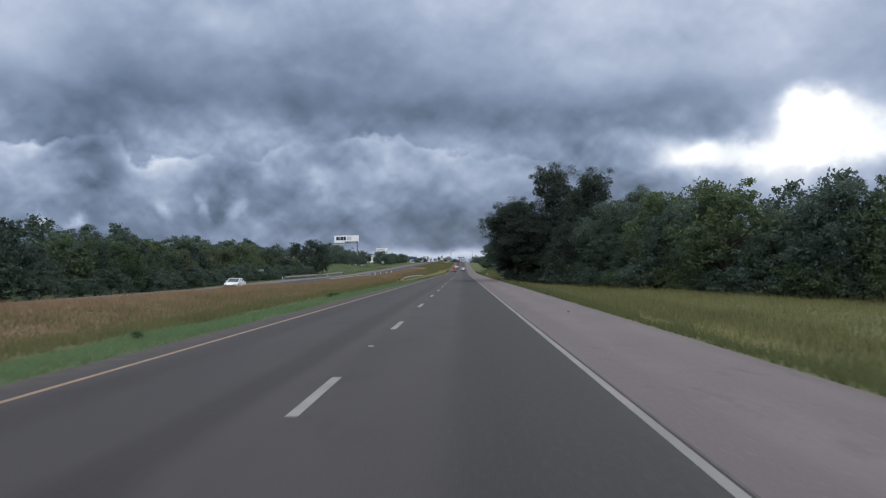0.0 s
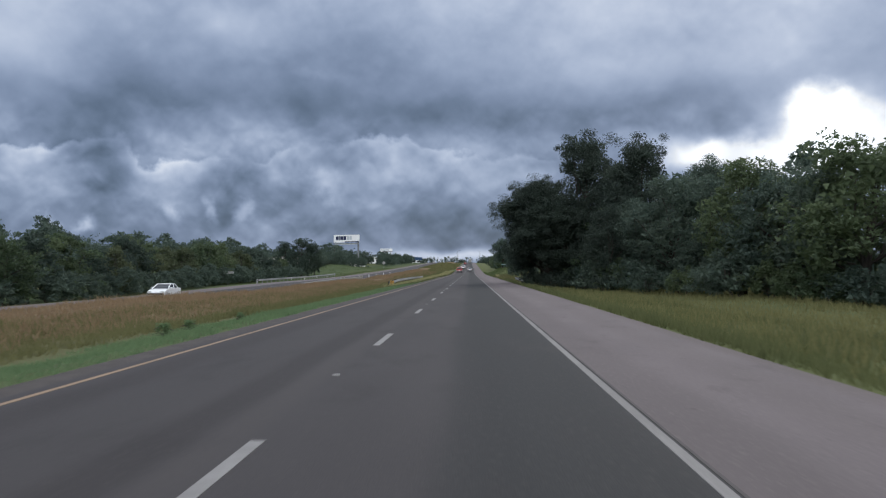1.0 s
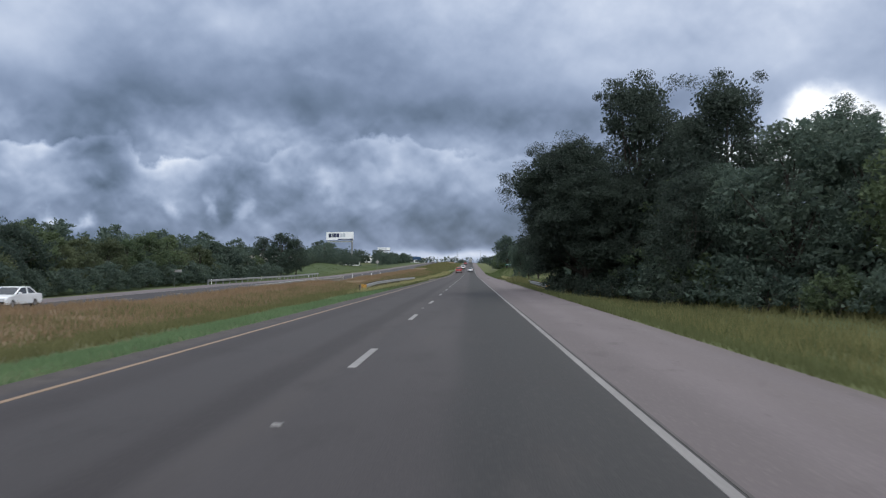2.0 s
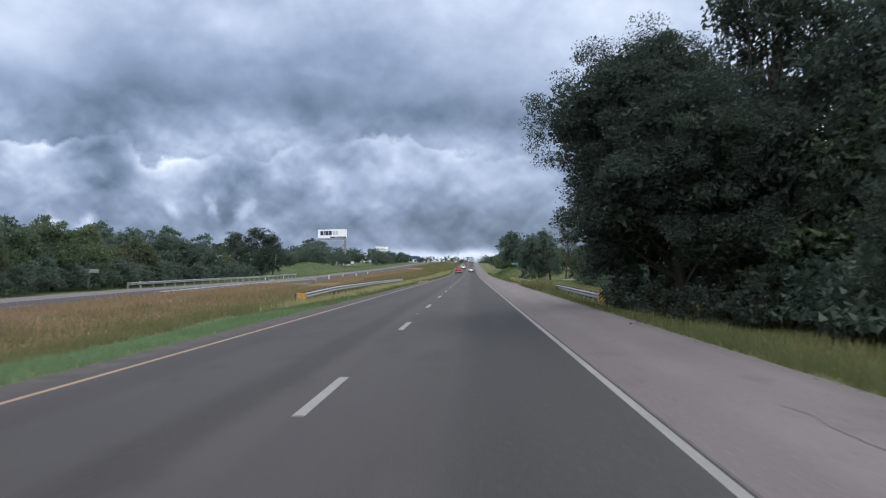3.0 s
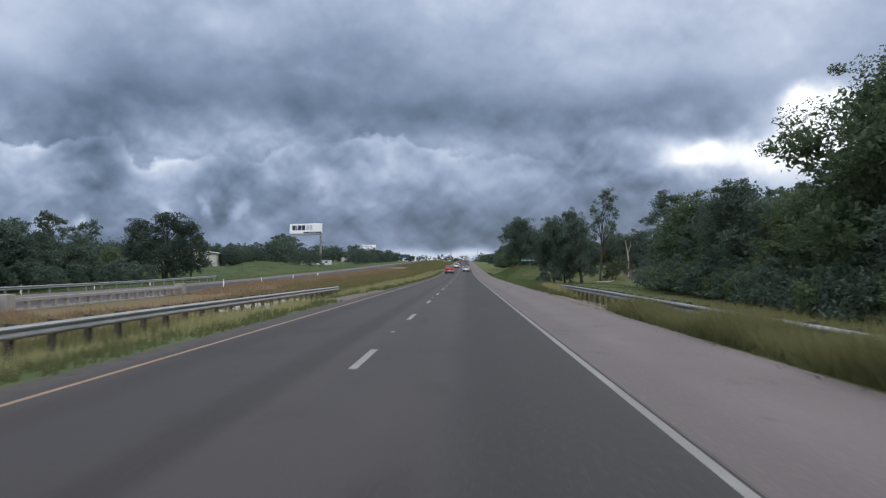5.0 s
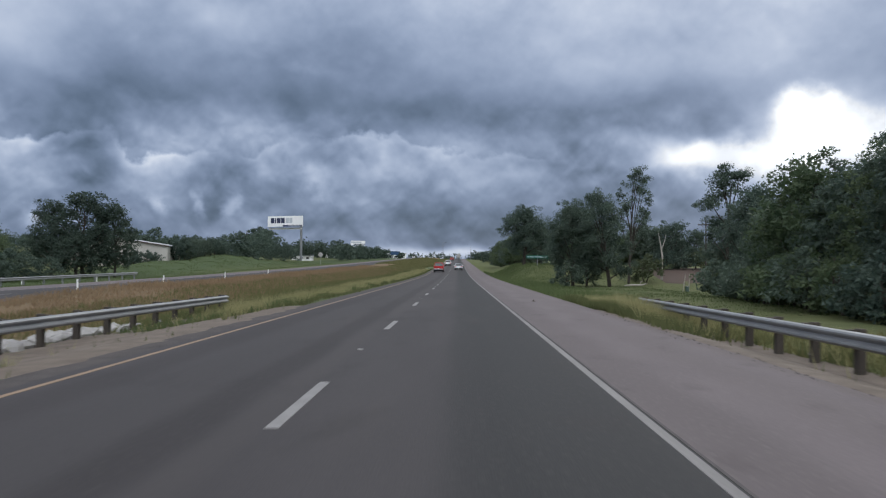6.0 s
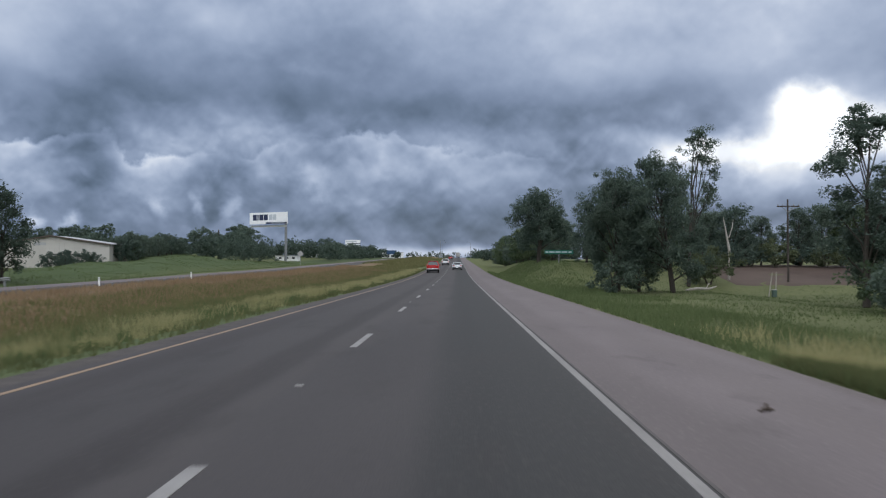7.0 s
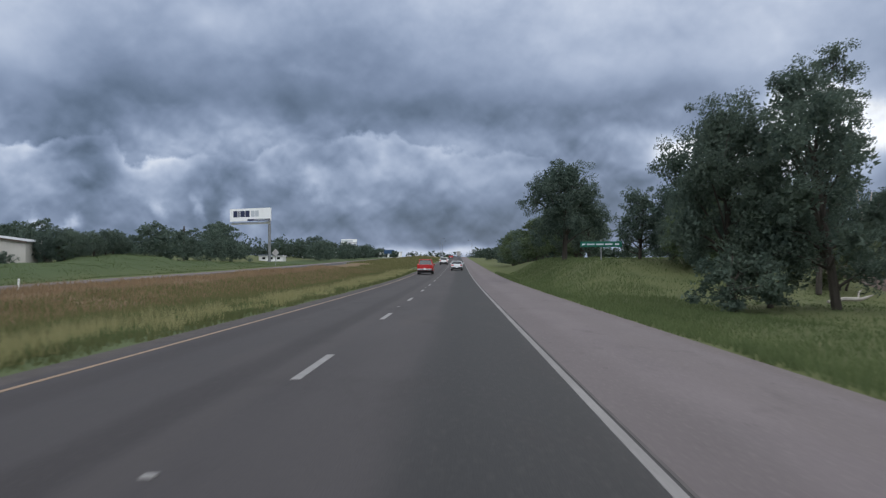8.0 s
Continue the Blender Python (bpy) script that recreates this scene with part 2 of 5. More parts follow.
ASPHALT = mat("worn_asphalt", (0.0385, 0.0350, 0.0365), (0.0535, 0.0487, 0.0500), 0.6, 0.8, 0, 0.25, 60, 0.5, stretch=(1, 0.15, 1), specular=0.22)
banded(ASPHALT, [(0.95, 1.0, (0.0225, 0.0235, 0.0243), 0.9), (0.10, 0.34, (0.020, 0.0208, 0.0216), 0.5), (-3.6, 0.6, (0.045, 0.0415, 0.042), 0.5),
                 (-4.75, 0.35, (0.030, 0.026, 0.0265), 0.5), (-2.75, 0.3, (0.026, 0.0228, 0.0232), 0.6), (-2.2, 0.2, (0.058, 0.052, 0.051), 0.4)], wander=0.35)
CONCRETE = mat("shoulder_concrete", (0.088, 0.0735, 0.0765), (0.142, 0.1185, 0.1215), 0.7, 0.9, 0, 0.2, 25, 0.8, stretch=(1, 0.3, 1))
banded(CONCRETE, [(2.25, 0.45, (0.085, 0.070, 0.071), 0.55), (3.9, 0.4, (0.102, 0.085, 0.084), 0.4), (5.0, 0.3, (0.088, 0.071, 0.066), 0.5)], wander=0.5)
stains(ASPHALT, 0.9, (1, 0.35, 1), 0.52, 0.72, (0.027, 0.0245, 0.025), 0.5)
stains(ASPHALT, 0.5, (1.4, 0.25, 1), 0.55, 0.75, (0.059, 0.051, 0.049), 0.35)
stains(ASPHALT, 14.0, (1, 0.6, 1), 0.5, 0.68, (0.064, 0.058, 0.056), 0.3)
stains(CONCRETE, 16.0, (1, 0.6, 1), 0.52, 0.70, (0.20, 0.172, 0.166), 0.3)
stains(CONCRETE, 1.1, (1, 0.4, 1), 0.56, 0.70, (0.067, 0.055, 0.055), 0.5)
stains(CONCRETE, 5.0, (1, 0.5, 1), 0.64, 0.72, (0.048, 0.040, 0.039), 0.45)
JOINT = mat("tarred_joint", (0.035, 0.032, 0.031), (0.09, 0.08, 0.077), 1.5, 0.85, 0, 0.2, 20, 0.7)
PAINT_W = mat("white_road_paint", (0.160, 0.153, 0.150), (0.260, 0.252, 0.244), 2.0, 0.7, 0, 0.1, 30, 0.7)
PAINT_E = mat("worn_edge_paint", (0.126, 0.119, 0.117), (0.218, 0.210, 0.204), 1.5, 0.75, 0, 0.1, 30, 0.7, stretch=(1, 0.3, 1))
PAINT_Y = mat("yellow_road_paint", (0.193, 0.130, 0.082), (0.277, 0.189, 0.122), 2.0, 0.7, 0, 0.1, 30, 0.7)
GRAVEL = mat("verge_gravel", (0.034, 0.029, 0.028), (0.075, 0.064, 0.060), 2.0, 0.95, 0, 0.6, 30, 0.6)
SOIL = mat("pale_gritty_soil", (0.08, 0.06, 0.047), (0.165, 0.135, 0.108), 1.5, 0.95, 0, 0.6, 25, 0.6)
DIRT = mat("bare_red_earth", (0.046, 0.029, 0.022), (0.078, 0.051, 0.040), 0.4, 0.95, 0, 0.4, 5, 0.8)
STEEL = mat("galvanised_steel", (0.160, 0.168, 0.176), (0.304, 0.312, 0.320), 1.2, 0.55, 0.5, 0.05, 20, 0.9)
POSTWOOD = mat("weathered_timber", (0.032, 0.027, 0.023), (0.080, 0.067, 0.056), 4, 0.9, 0, 0.3, 30, 0.7, stretch=(1, 1, 0.2))
BRIDGE = mat("bridge_concrete", (0.22, 0.205, 0.19), (0.34, 0.32, 0.295), 1.0, 0.9, 0, 0.2, 12, 0.8)
WHITE = mat("white_painted_metal", (0.78, 0.78, 0.78), (0.88, 0.88, 0.88), 0.8, 0.5, 0, 0.02, 10, 0.8)
ROCK = mat("limestone_riprap", (0.20, 0.192, 0.185), (0.42, 0.405, 0.39), 2.0, 0.9, 0, 0.4, 14, 0.8, per_object=0.4)
BARK = mat("grey_brown_bark", (0.028, 0.024, 0.021), (0.075, 0.064, 0.053), 3.0, 0.95, 0, 0.5, 25, 0.7, stretch=(1, 1, 0.3))
DEADWOOD = mat("bleached_deadwood", (0.28, 0.25, 0.22), (0.46, 0.43, 0.39), 3.0, 0.9, 0, 0.3, 25, 0.7, stretch=(1, 1, 0.3))
LEAF_DARK = leafy("dark_oak_leaves", (0.056, 0.088, 0.074), (0.115, 0.152, 0.112))
# dark_oak_leaves at little over half tone: deep shade put into the leaf colour
LEAF_SHADE = leafy("shade_darkened_leaves", (0.032, 0.047, 0.039), (0.066, 0.088, 0.066))
LEAF_MID = leafy("green_leaves", (0.05, 0.082, 0.045), (0.115, 0.15, 0.075))
LEAF_OLIVE = leafy("olive_leaves", (0.058, 0.078, 0.042), (0.118, 0.138, 0.072))
LEAF_FAR = leafy("distant_leaves", (0.040, 0.062, 0.052), (0.075, 0.105, 0.075))
GRASS_G = leafy("lush_grass_blades", (0.098, 0.160, 0.080), (0.172, 0.250, 0.130), gloss=0.06)
GRASS_O = leafy("olive_grass_blades", (0.108, 0.114, 0.052), (0.185, 0.180, 0.086), gloss=0.06)
GRASS_W = leafy("straw_olive_grass_blades", (0.150, 0.148, 0.066), (0.250, 0.238, 0.115), gloss=0.06)
GRASS_B = leafy("russet_grass_blades", (0.218, 0.156, 0.098), (0.340, 0.248, 0.155), gloss=0.06)
GRASS_M = leafy("bank_grass_blades", (0.078, 0.093, 0.042), (0.140, 0.152, 0.070), gloss=0.06)
GRASS_K = leafy("mown_bank_grass_blades", (0.074, 0.104, 0.045), (0.132, 0.166, 0.076), gloss=0.06)
GRASS_Y = leafy("blond_grass_heads", (0.246, 0.233, 0.110), (0.387, 0.365, 0.198), gloss=0.06)
REDPAINT = mat("red_car_paint", (0.42, 0.012, 0.016), (0.50, 0.02, 0.022), 1.0, 0.28, 0.0, 0, 20, 1.0, specular=0.6)
WHITECAR = mat("white_car_paint", (0.70, 0.71, 0.72), (0.80, 0.81, 0.82), 1.0, 0.25, 0.0, 0, 20, 1.0, specular=0.6)
SILVER = mat("silver_car_paint", (0.52, 0.54, 0.56), (0.62, 0.64, 0.66), 1.0, 0.3, 0.3, 0, 20, 1.0, specular=0.6)
RUBBER = mat("tyre_rubber", (0.015, 0.015, 0.016), (0.03, 0.03, 0.03), 8, 0.85, 0, 0.1, 40)
TRIM = mat("dark_plastic_trim", (0.02, 0.02, 0.022), (0.04, 0.04, 0.042), 6, 0.6, 0, 0.05, 40)
GLASS = mat("tinted_car_glass", (0.015, 0.018, 0.02), (0.03, 0.034, 0.038), 2, 0.08, 0, 0, 20, specular=0.8)
LAMPRED = mat("red_tail_lamp", (0.45, 0.015, 0.012), (0.55, 0.03, 0.02), 5, 0.2, 0, 0, 30, specular=0.6)
LAMPCLEAR = mat("clear_lamp_lens", (0.7, 0.7, 0.7), (0.85, 0.85, 0.85), 5, 0.1, 0.3, 0, 30, specular=0.8)
RIM = mat("alloy_rim", (0.45, 0.45, 0.46), (0.6, 0.6, 0.61), 5, 0.3, 0.9, 0, 30)
BLACK = mat("black_paint", (0.02, 0.02, 0.022), (0.035, 0.035, 0.037), 5, 0.6, 0, 0, 30)
YELLOW = mat("amber_reflective", (0.75, 0.38, 0.05), (0.85, 0.46, 0.08), 5, 0.5, 0, 0, 30)
SIGNGREEN = mat("green_sign_sheet", (0.008, 0.10, 0.07), (0.012, 0.13, 0.09), 2, 0.4, 0, 0, 30)
TEALBOX = mat("faded_green_paint", (0.05, 0.085, 0.07), (0.08, 0.12, 0.10), 2, 0.7, 0, 0, 30)
SIGNBLUE = mat("blue_sign_sheet", (0.02, 0.055, 0.12), (0.03, 0.075, 0.16), 2, 0.4, 0, 0, 30)
NAVY = mat("navy_print", (0.012, 0.02, 0.06), (0.02, 0.03, 0.08), 2, 0.5, 0, 0, 30)
PALEGREY = mat("pale_grey_print", (0.45, 0.48, 0.52), (0.53, 0.56, 0.60), 2, 0.5, 0, 0, 30)
SHEETMETAL = mat("cream_sheet_metal", (0.44, 0.42, 0.38), (0.54, 0.52, 0.475), 0.5, 0.6, 0.1, 0.05, 12, 0.8)
ROOFMETAL = mat("grey_roof_metal", (0.34, 0.34, 0.34), (0.46, 0.46, 0.46), 0.5, 0.5, 0.3, 0.05, 12, 0.8)
BROWNTRIM = mat("brown_roof_trim", (0.06, 0.045, 0.035), (0.10, 0.075, 0.06), 2, 0.7, 0, 0, 30)
BROWNSIGN = mat("grey_sign_back", (0.30, 0.29, 0.28), (0.42, 0.41, 0.40), 2, 0.6, 0.3, 0, 30)


# ---- ground shape ----
def smooth(a, b, x):
    t = np.clip((x - a) / (b - a), 0, 1)
    return t * t * (3 - 2 * t)


def road_z(y):
    """Level, then a steady climb to a distant crest."""
    y = np.asarray(y, float)
    rise = 0.0175 * 22 * np.logaddexp(0, (y - 305) / 22)
    over = 0.0175 * 60 * np.logaddexp(0, (y - 880) / 60) * 1.1
    return rise - over


def far_road_z(y):
    y = np.asarray(y, float)
    return np.interp(y, [-400, 110, 170, 205, 237, 280, 315], [-1.3, -1.3, -0.75, -0.6, -0.48, -0.10, 0.15]) + road_z(y)


ROAD_L, ROAD_R = -6.15, 5.01
FAR_L, FAR_R = -37.0, -24.8


def ripple(x, y, s):
    return np.sin(x * s * 1.3 + 1.7 * np.sin(y * s * 0.7)) * np.cos(y * s + 1.3 * np.sin(x * s * 0.9))


def ground_z(x, y):
    x, y = np.asarray(x, float), np.asarray(y, float)
    zr, zf = road_z(y), far_road_z(y)
    # median dip
    s = ROAD_L - x
    med = zr - 0.03 - (0.55 * smooth(0.2, 4.0, s) + 0.35 * smooth(4, 8, s)) * (1 - 0.5 * smooth(205, 245, y))
    berm = 0.50 * smooth(188, 168, y) + 0.40 * smooth(112, 84, y) + 0.50 * smooth(208, 225, y)
    med = med + (zf + berm - med) * smooth(-12, -20.5, x) - (berm + 0.05) * smooth(-22.5, -24.5, x)
    # beyond the other carriageway
    out = zf - 0.05 - 0.55 * smooth(-37.4, -43, x) + 0.02 * np.maximum(-43 - x, 0) * smooth(260, 330, y)
    out = out + 1.9 * np.exp(-((x + 54) / 10) ** 2) * smooth(285, 335, y) * smooth(480, 370, y)
    out = out + 1.7 * np.exp(-((x + 60) / 6.5) ** 2 - ((y - 365) / 14) ** 2)
    out = out + (0.28 * ripple(x, y, 0.28) + 0.14 * ripple(x + 9, y, 0.7)) * smooth(-40, -46, x) * smooth(290, 310, y)
    left = np.where(x < FAR_R, out, med)
    left = np.where((x < FAR_R) & (x > FAR_L), zf - 0.05, left)
    # verge and rise on the near side
    r = x - ROAD_R
    right = zr - 0.03 - 0.42 * smooth(0.1, 2.2, r) - 0.25 * smooth(2.5, 9, r) - 1.2 * smooth(8, 20, r) * smooth(140, 165, y) * smooth(215, 190, y)
    right = right + 2.6 * smooth(1.5, 7.5, r) * smooth(274, 300, y) * smooth(420, 330, y) - 0.5 * smooth(14, 24, r)
    z = np.where(x < ROAD_L, left, np.where(x > ROAD_R, right, zr - 0.05))
    off = np.minimum(np.abs(x - np.clip(x, ROAD_L, ROAD_R)), np.abs(x - np.clip(x, FAR_L, FAR_R)))
    z = z + smooth(0.3, 4, off) * (0.05 * ripple(x, y, 0.6) + 0.10 * ripple(x + 31, y, 0.17))
    far = smooth(700, 1600, np.hypot(x, y - 100))
    return z + far * (5 + 4 * ripple(x, y, 0.003)) * smooth(20, 200, off)


def gz(x, y):
    return float(ground_z(x, y))


def link_mesh(name, verts, faces, material, parent=None, smooth_shade=False):
    me = bpy.data.meshes.new(name)
    me.from_pydata(verts, [], faces)
    me.materials.append(material)
    if smooth_shade:
        me.polygons.foreach_set("use_smooth", [True] * len(me.polygons))
    me.update()
    ob = new(name, me)
    ob.parent = parent
    return ob


def sheet_mesh(name, xs, ys, zf, material, smooth_shade=True):
    """A draped grid."""
    X, Y = np.meshgrid(xs, ys)
    Z = zf(X, Y)
    v = np.stack([X, Y, Z], -1).reshape(-1, 3)
    nx, ny = len(xs), len(ys)
    i = np.arange(nx - 1)[None, :] + nx * np.arange(ny - 1)[:, None]
    f = np.stack([i, i + 1, i + nx + 1, i + nx], -1).reshape(-1, 4)
    return link_mesh(name, v.tolist(), f.tolist(), material, None, smooth_shade)


# ---- ground and roads ----
GROUND = mat("meadow_ground", (0.068, 0.082, 0.036), (0.120, 0.128, 0.058), 0.25, 0.95, 0, 0.4, 3.0, 0.7, specular=0.08)


def meadow_zones(m):
    """Russet meadow in the median, lush strip beside the road."""
    banded(m, [(-18.0, 5.0, (0.165, 0.112, 0.072), 0.85), (-11.0, 2.0, (0.10, 0.098, 0.05), 0.7), (-7.2, 1.6, (0.080, 0.103, 0.050), 0.85), (-54, 11, (0.058, 0.082, 0.038), 0.9), (-26, 1.2, (0.09, 0.08, 0.05), 0.5),
               (6.6, 1.6, (0.09, 0.105, 0.04), 0.8)], 0.5)


meadow_zones(GROUND)
gx = np.unique(np.concatenate([np.linspace(-2600, -140, 18), np.linspace(-140, -44, 33), np.linspace(-44, ROAD_L, 64), [ROAD_L, ROAD_R],
                               np.linspace(5.01, 40, 60), np.linspace(40, 140, 26), np.linspace(140, 2600, 18)]))
gy = np.unique(np.concatenate([np.linspace(-900, -40, 12), np.linspace(-40, 460, 170), np.linspace(460, 1200, 90), np.linspace(1200, 3400, 14)]))
ground = sheet_mesh("ground", gx, gy, ground_z, GROUND)
tagged(ground, "grassy roadside ground with a russet meadow median", "ground", kind="structure")

ry = np.unique(np.concatenate([np.linspace(-300, -20, 8), np.linspace(-20, 300, 65), np.linspace(300, 1150, 100)]))


def strip(name, x0, x1, dz, material, zf, ys=ry, depth=0.12):
    """A slab along the road with its edges turned down."""
    xs = [x0, x0 + 0.004, x1 - 0.004, x1]
    return sheet_mesh(name, xs, ys, lambda X, Y: zf(Y) + dz - depth * ((X <= x0) | (X >= x1)), material, False)


road = tagged(strip("road", -5.62, 1.875, 0.0, ASPHALT, road_z), "worn dark grey asphalt carriageway with two lanes", "road", kind="structure")
tagged(strip("pavement_inner", ROAD_L, -5.62, -0.012, GRAVEL, road_z), "narrow gritty inner shoulder beside the grass", "shoulder", kind="structure")
tagged(strip("pavement_outer", 1.875, ROAD_R, -0.006, CONCRETE, road_z), "pale pinkish concrete outer shoulder, stained", "shoulder", kind="structure")
far_road = tagged(strip("road_opposite", -33.6, -26.1, 0.0, ASPHALT, far_road_z), "asphalt carriageway of the opposite direction", "road", kind="structure")
tagged(strip("pavement_opposite_inner", -26.1, FAR_R, -0.006, CONCRETE, far_road_z), "pale concrete shoulder of the opposite carriageway", "shoulder", kind="structure")
tagged(strip("pavement_opposite_outer", FAR_L, -33.6, -0.006, CONCRETE, far_road_z), "pale concrete outer shoulder of the opposite carriageway", "shoulder", kind="structure")
tagged(strip("trim_edge_line", 1.70, 1.815, 0.005, PAINT_E, road_z, depth=0.008), "solid white edge line, worn", "road marking", kind="structure")
tagged(strip("trim_joint", 1.838, 1.88, 0.004, JOINT, road_z, depth=0.02), "dark tar joint between asphalt and concrete", "joint", kind="structure")
tagged(strip("trim_median_line", -5.395, -5.30, 0.005, PAINT_Y, road_z, depth=0.008), "solid yellow edge line beside the median", "road marking", kind="structure")
tagged(strip("trim_opposite_line", -33.5, -33.38, 0.005, PAINT_W, far_road_z, depth=0.008), "solid white edge line of the opposite carriageway", "road marking", kind="structure")
tagged(strip("trim_opposite_median_line", -26.32, -26.2, 0.005, PAINT_Y, far_road_z, depth=0.008), "solid yellow edge line of the opposite carriageway", "road marking", kind="structure")


# ---- building helpers ----
def part(name, bm, material, parent, label=""):
    me = bpy.data.meshes.new(name)
    bm.to_mesh(me)
    bm.free()
    me.materials.append(material)
    ob = new(name, me)
    ob.parent = parent
    if label:
        ob["label"] = label
    return ob


def box(bm, c, s, bevel=0.0, rot=None):
    r = bmesh.ops.create_cube(bm, size=1.0)
    vs = r["verts"]
    bmesh.ops.scale(bm, vec=s, verts=vs)
    if bevel:
        es = list({e for q in vs for e in q.link_edges})
        o = bmesh.ops.bevel(bm, geom=es, offset=bevel, segments=2, affect="EDGES", profile=0.6)
        vs = list({q for f in o["faces"] for q in f.verts} | {q for q in vs if q.is_valid})
    if rot is not None:
        bmesh.ops.rotate(bm, cent=(0, 0, 0), matrix=rot, verts=vs)
    bmesh.ops.translate(bm, vec=c, verts=vs)
    return vs


def boxed(c, s, bevel=0.0, rot=None):
    bm = bmesh.new()
    box(bm, c, s, bevel, rot)
    return bm


def tube(bm, pts, radii, n=7):
    """A tapered tube through points."""
    rings = []
    for i, p in enumerate(pts):
        p = Vector(p)
        d = Vector(pts[min(i + 1, len(pts) - 1)]) - Vector(pts[max(i - 1, 0)])
        q = d.to_track_quat("Z", "Y")
        rings.append([bm.verts.new(p + q @ Vector((math.cos(a) * radii[i], math.sin(a) * radii[i], 0)))
                      for a in (2 * math.pi * k / n for k in range(n))])
    for a, b in zip(rings, rings[1:]):
        for k in range(n):
            bm.faces.new((a[k], a[(k + 1) % n], b[(k + 1) % n], b[k]))
    bm.faces.new(rings[0][::-1])
    bm.faces.new(rings[-1])


def tubed(pts, radii, n=7):
    bm = bmesh.new()
    tube(bm, pts, radii, n)
    return bm


def prism(outline, axis, a, b):
    """A solid from a 2D outline, drawn in the plane across the axis (x: y,z; y: x,z; z: x,y)."""
    bm = bmesh.new()
    put = {"x": lambda p, q, w: (w, p, q), "y": lambda p, q, w: (p, w, q), "z": lambda p, q, w: (p, q, w)}[axis]
    lo = [bm.verts.new(put(p, q, a)) for p, q in outline]
    hi = [bm.verts.new(put(p, q, b)) for p, q in outline]
    bm.faces.new(lo[::-1])
    bm.faces.new(hi)
    for k in range(len(lo)):
        j = (k + 1) % len(lo)
        bm.faces.new((lo[k], lo[j], hi[j], hi[k]))
    bmesh.ops.recalc_face_normals(bm, faces=bm.faces)
    return bm


def thing(name, x, y, z, turn, label, category, group=""):
    ob = new(name)
    ob.empty_display_size = 0.3
    ob.matrix_world = pose(x, y, z, 0, 0, turn)
    return tagged(ob, label, category, group)


# ---- lane markings ----
dash_mesh = None
for k in range(-1, 60):
    y = 10.12 + 12.19 * k
    z, slope = float(road_z(y)), math.degrees(math.atan(float(road_z(y + 1.5) - road_z(y - 1.5)) / 3))
    if dash_mesh is None:
        bm = bmesh.new()
        box(bm, (0, 0, 0), (0.135, 3.05, 0.008), 0.002)
        dash = part("lane_dash", bm, PAINT_W, road)
        dash_mesh = dash.data
    else:
        dash = new("lane_dash", dash_mesh)
        dash.parent = road
    dash.matrix_basis = pose(-1.89, y, z + 0.003, slope)
stud_mesh = None
for k in range(0, 16):
    y = 16.2 + 24.33 * k
    if stud_mesh is None:
        bm = prism([(-0.05, 0), (0.05, 0), (0.04, 0.02), (-0.04, 0.02)], "x", -0.05, 0.05)
        stud = part("road_stud", bm, PAINT_W, road)
        stud_mesh = stud.data
    else:
        stud = new("road_stud", stud_mesh)
        stud.parent = road
    stud.matrix_basis = pose(-1.93, y, float(road_z(y)) + 0.001)
opp_mesh = None
for k in range(0, 60):
    y = 4 + 12.19 * k
    z, slope = float(far_road_z(y)), math.degrees(math.atan(float(far_road_z(y + 1.5) - far_road_z(y - 1.5)) / 3))
    if opp_mesh is None:
        dash = part("lane_dash", boxed((0, 0, 0), (0.135, 3.05, 0.008), 0.002), PAINT_W, far_road)
        opp_mesh = dash.data
    else:
        dash = new("lane_dash", opp_mesh)
        dash.parent = far_road
    dash.matrix_basis = pose(-29.8, y, z + 0.003, slope)


# ---- guardrails ----
BEAM = [(0.0, 0.0), (0.05, 0.02), (0.08, 0.055), (0.075, 0.09), (0.02, 0.125), (0.0, 0.155), (0.02, 0.185), (0.075, 0.22),
        (0.08, 0.255), (0.05, 0.29), (0.0, 0.31)]


def beam_mesh(pts, side):
    """A W-shaped rail through points (x, y, z of its lower edge); side +1 shows its face to +x."""
    bm = bmesh.new()
    rings = []
    for x, y, z in pts:
        front = [bm.verts.new((x + side * d, y, z + h)) for d, h in BEAM]
        back = [bm.verts.new((x + side * (d - 0.012), y, z + h)) for d, h in BEAM]
        rings.append(front + back[::-1])
    for a, b in zip(rings, rings[1:]):
        for k in range(len(a)):
            j = (k + 1) % len(a)
            bm.faces.new((a[k], a[j], b[j], b[k]))
    bm.faces.new(rings[0][::-1])
    bm.faces.new(rings[-1])
    bmesh.ops.recalc_face_normals(bm, faces=bm.faces)
    return bm


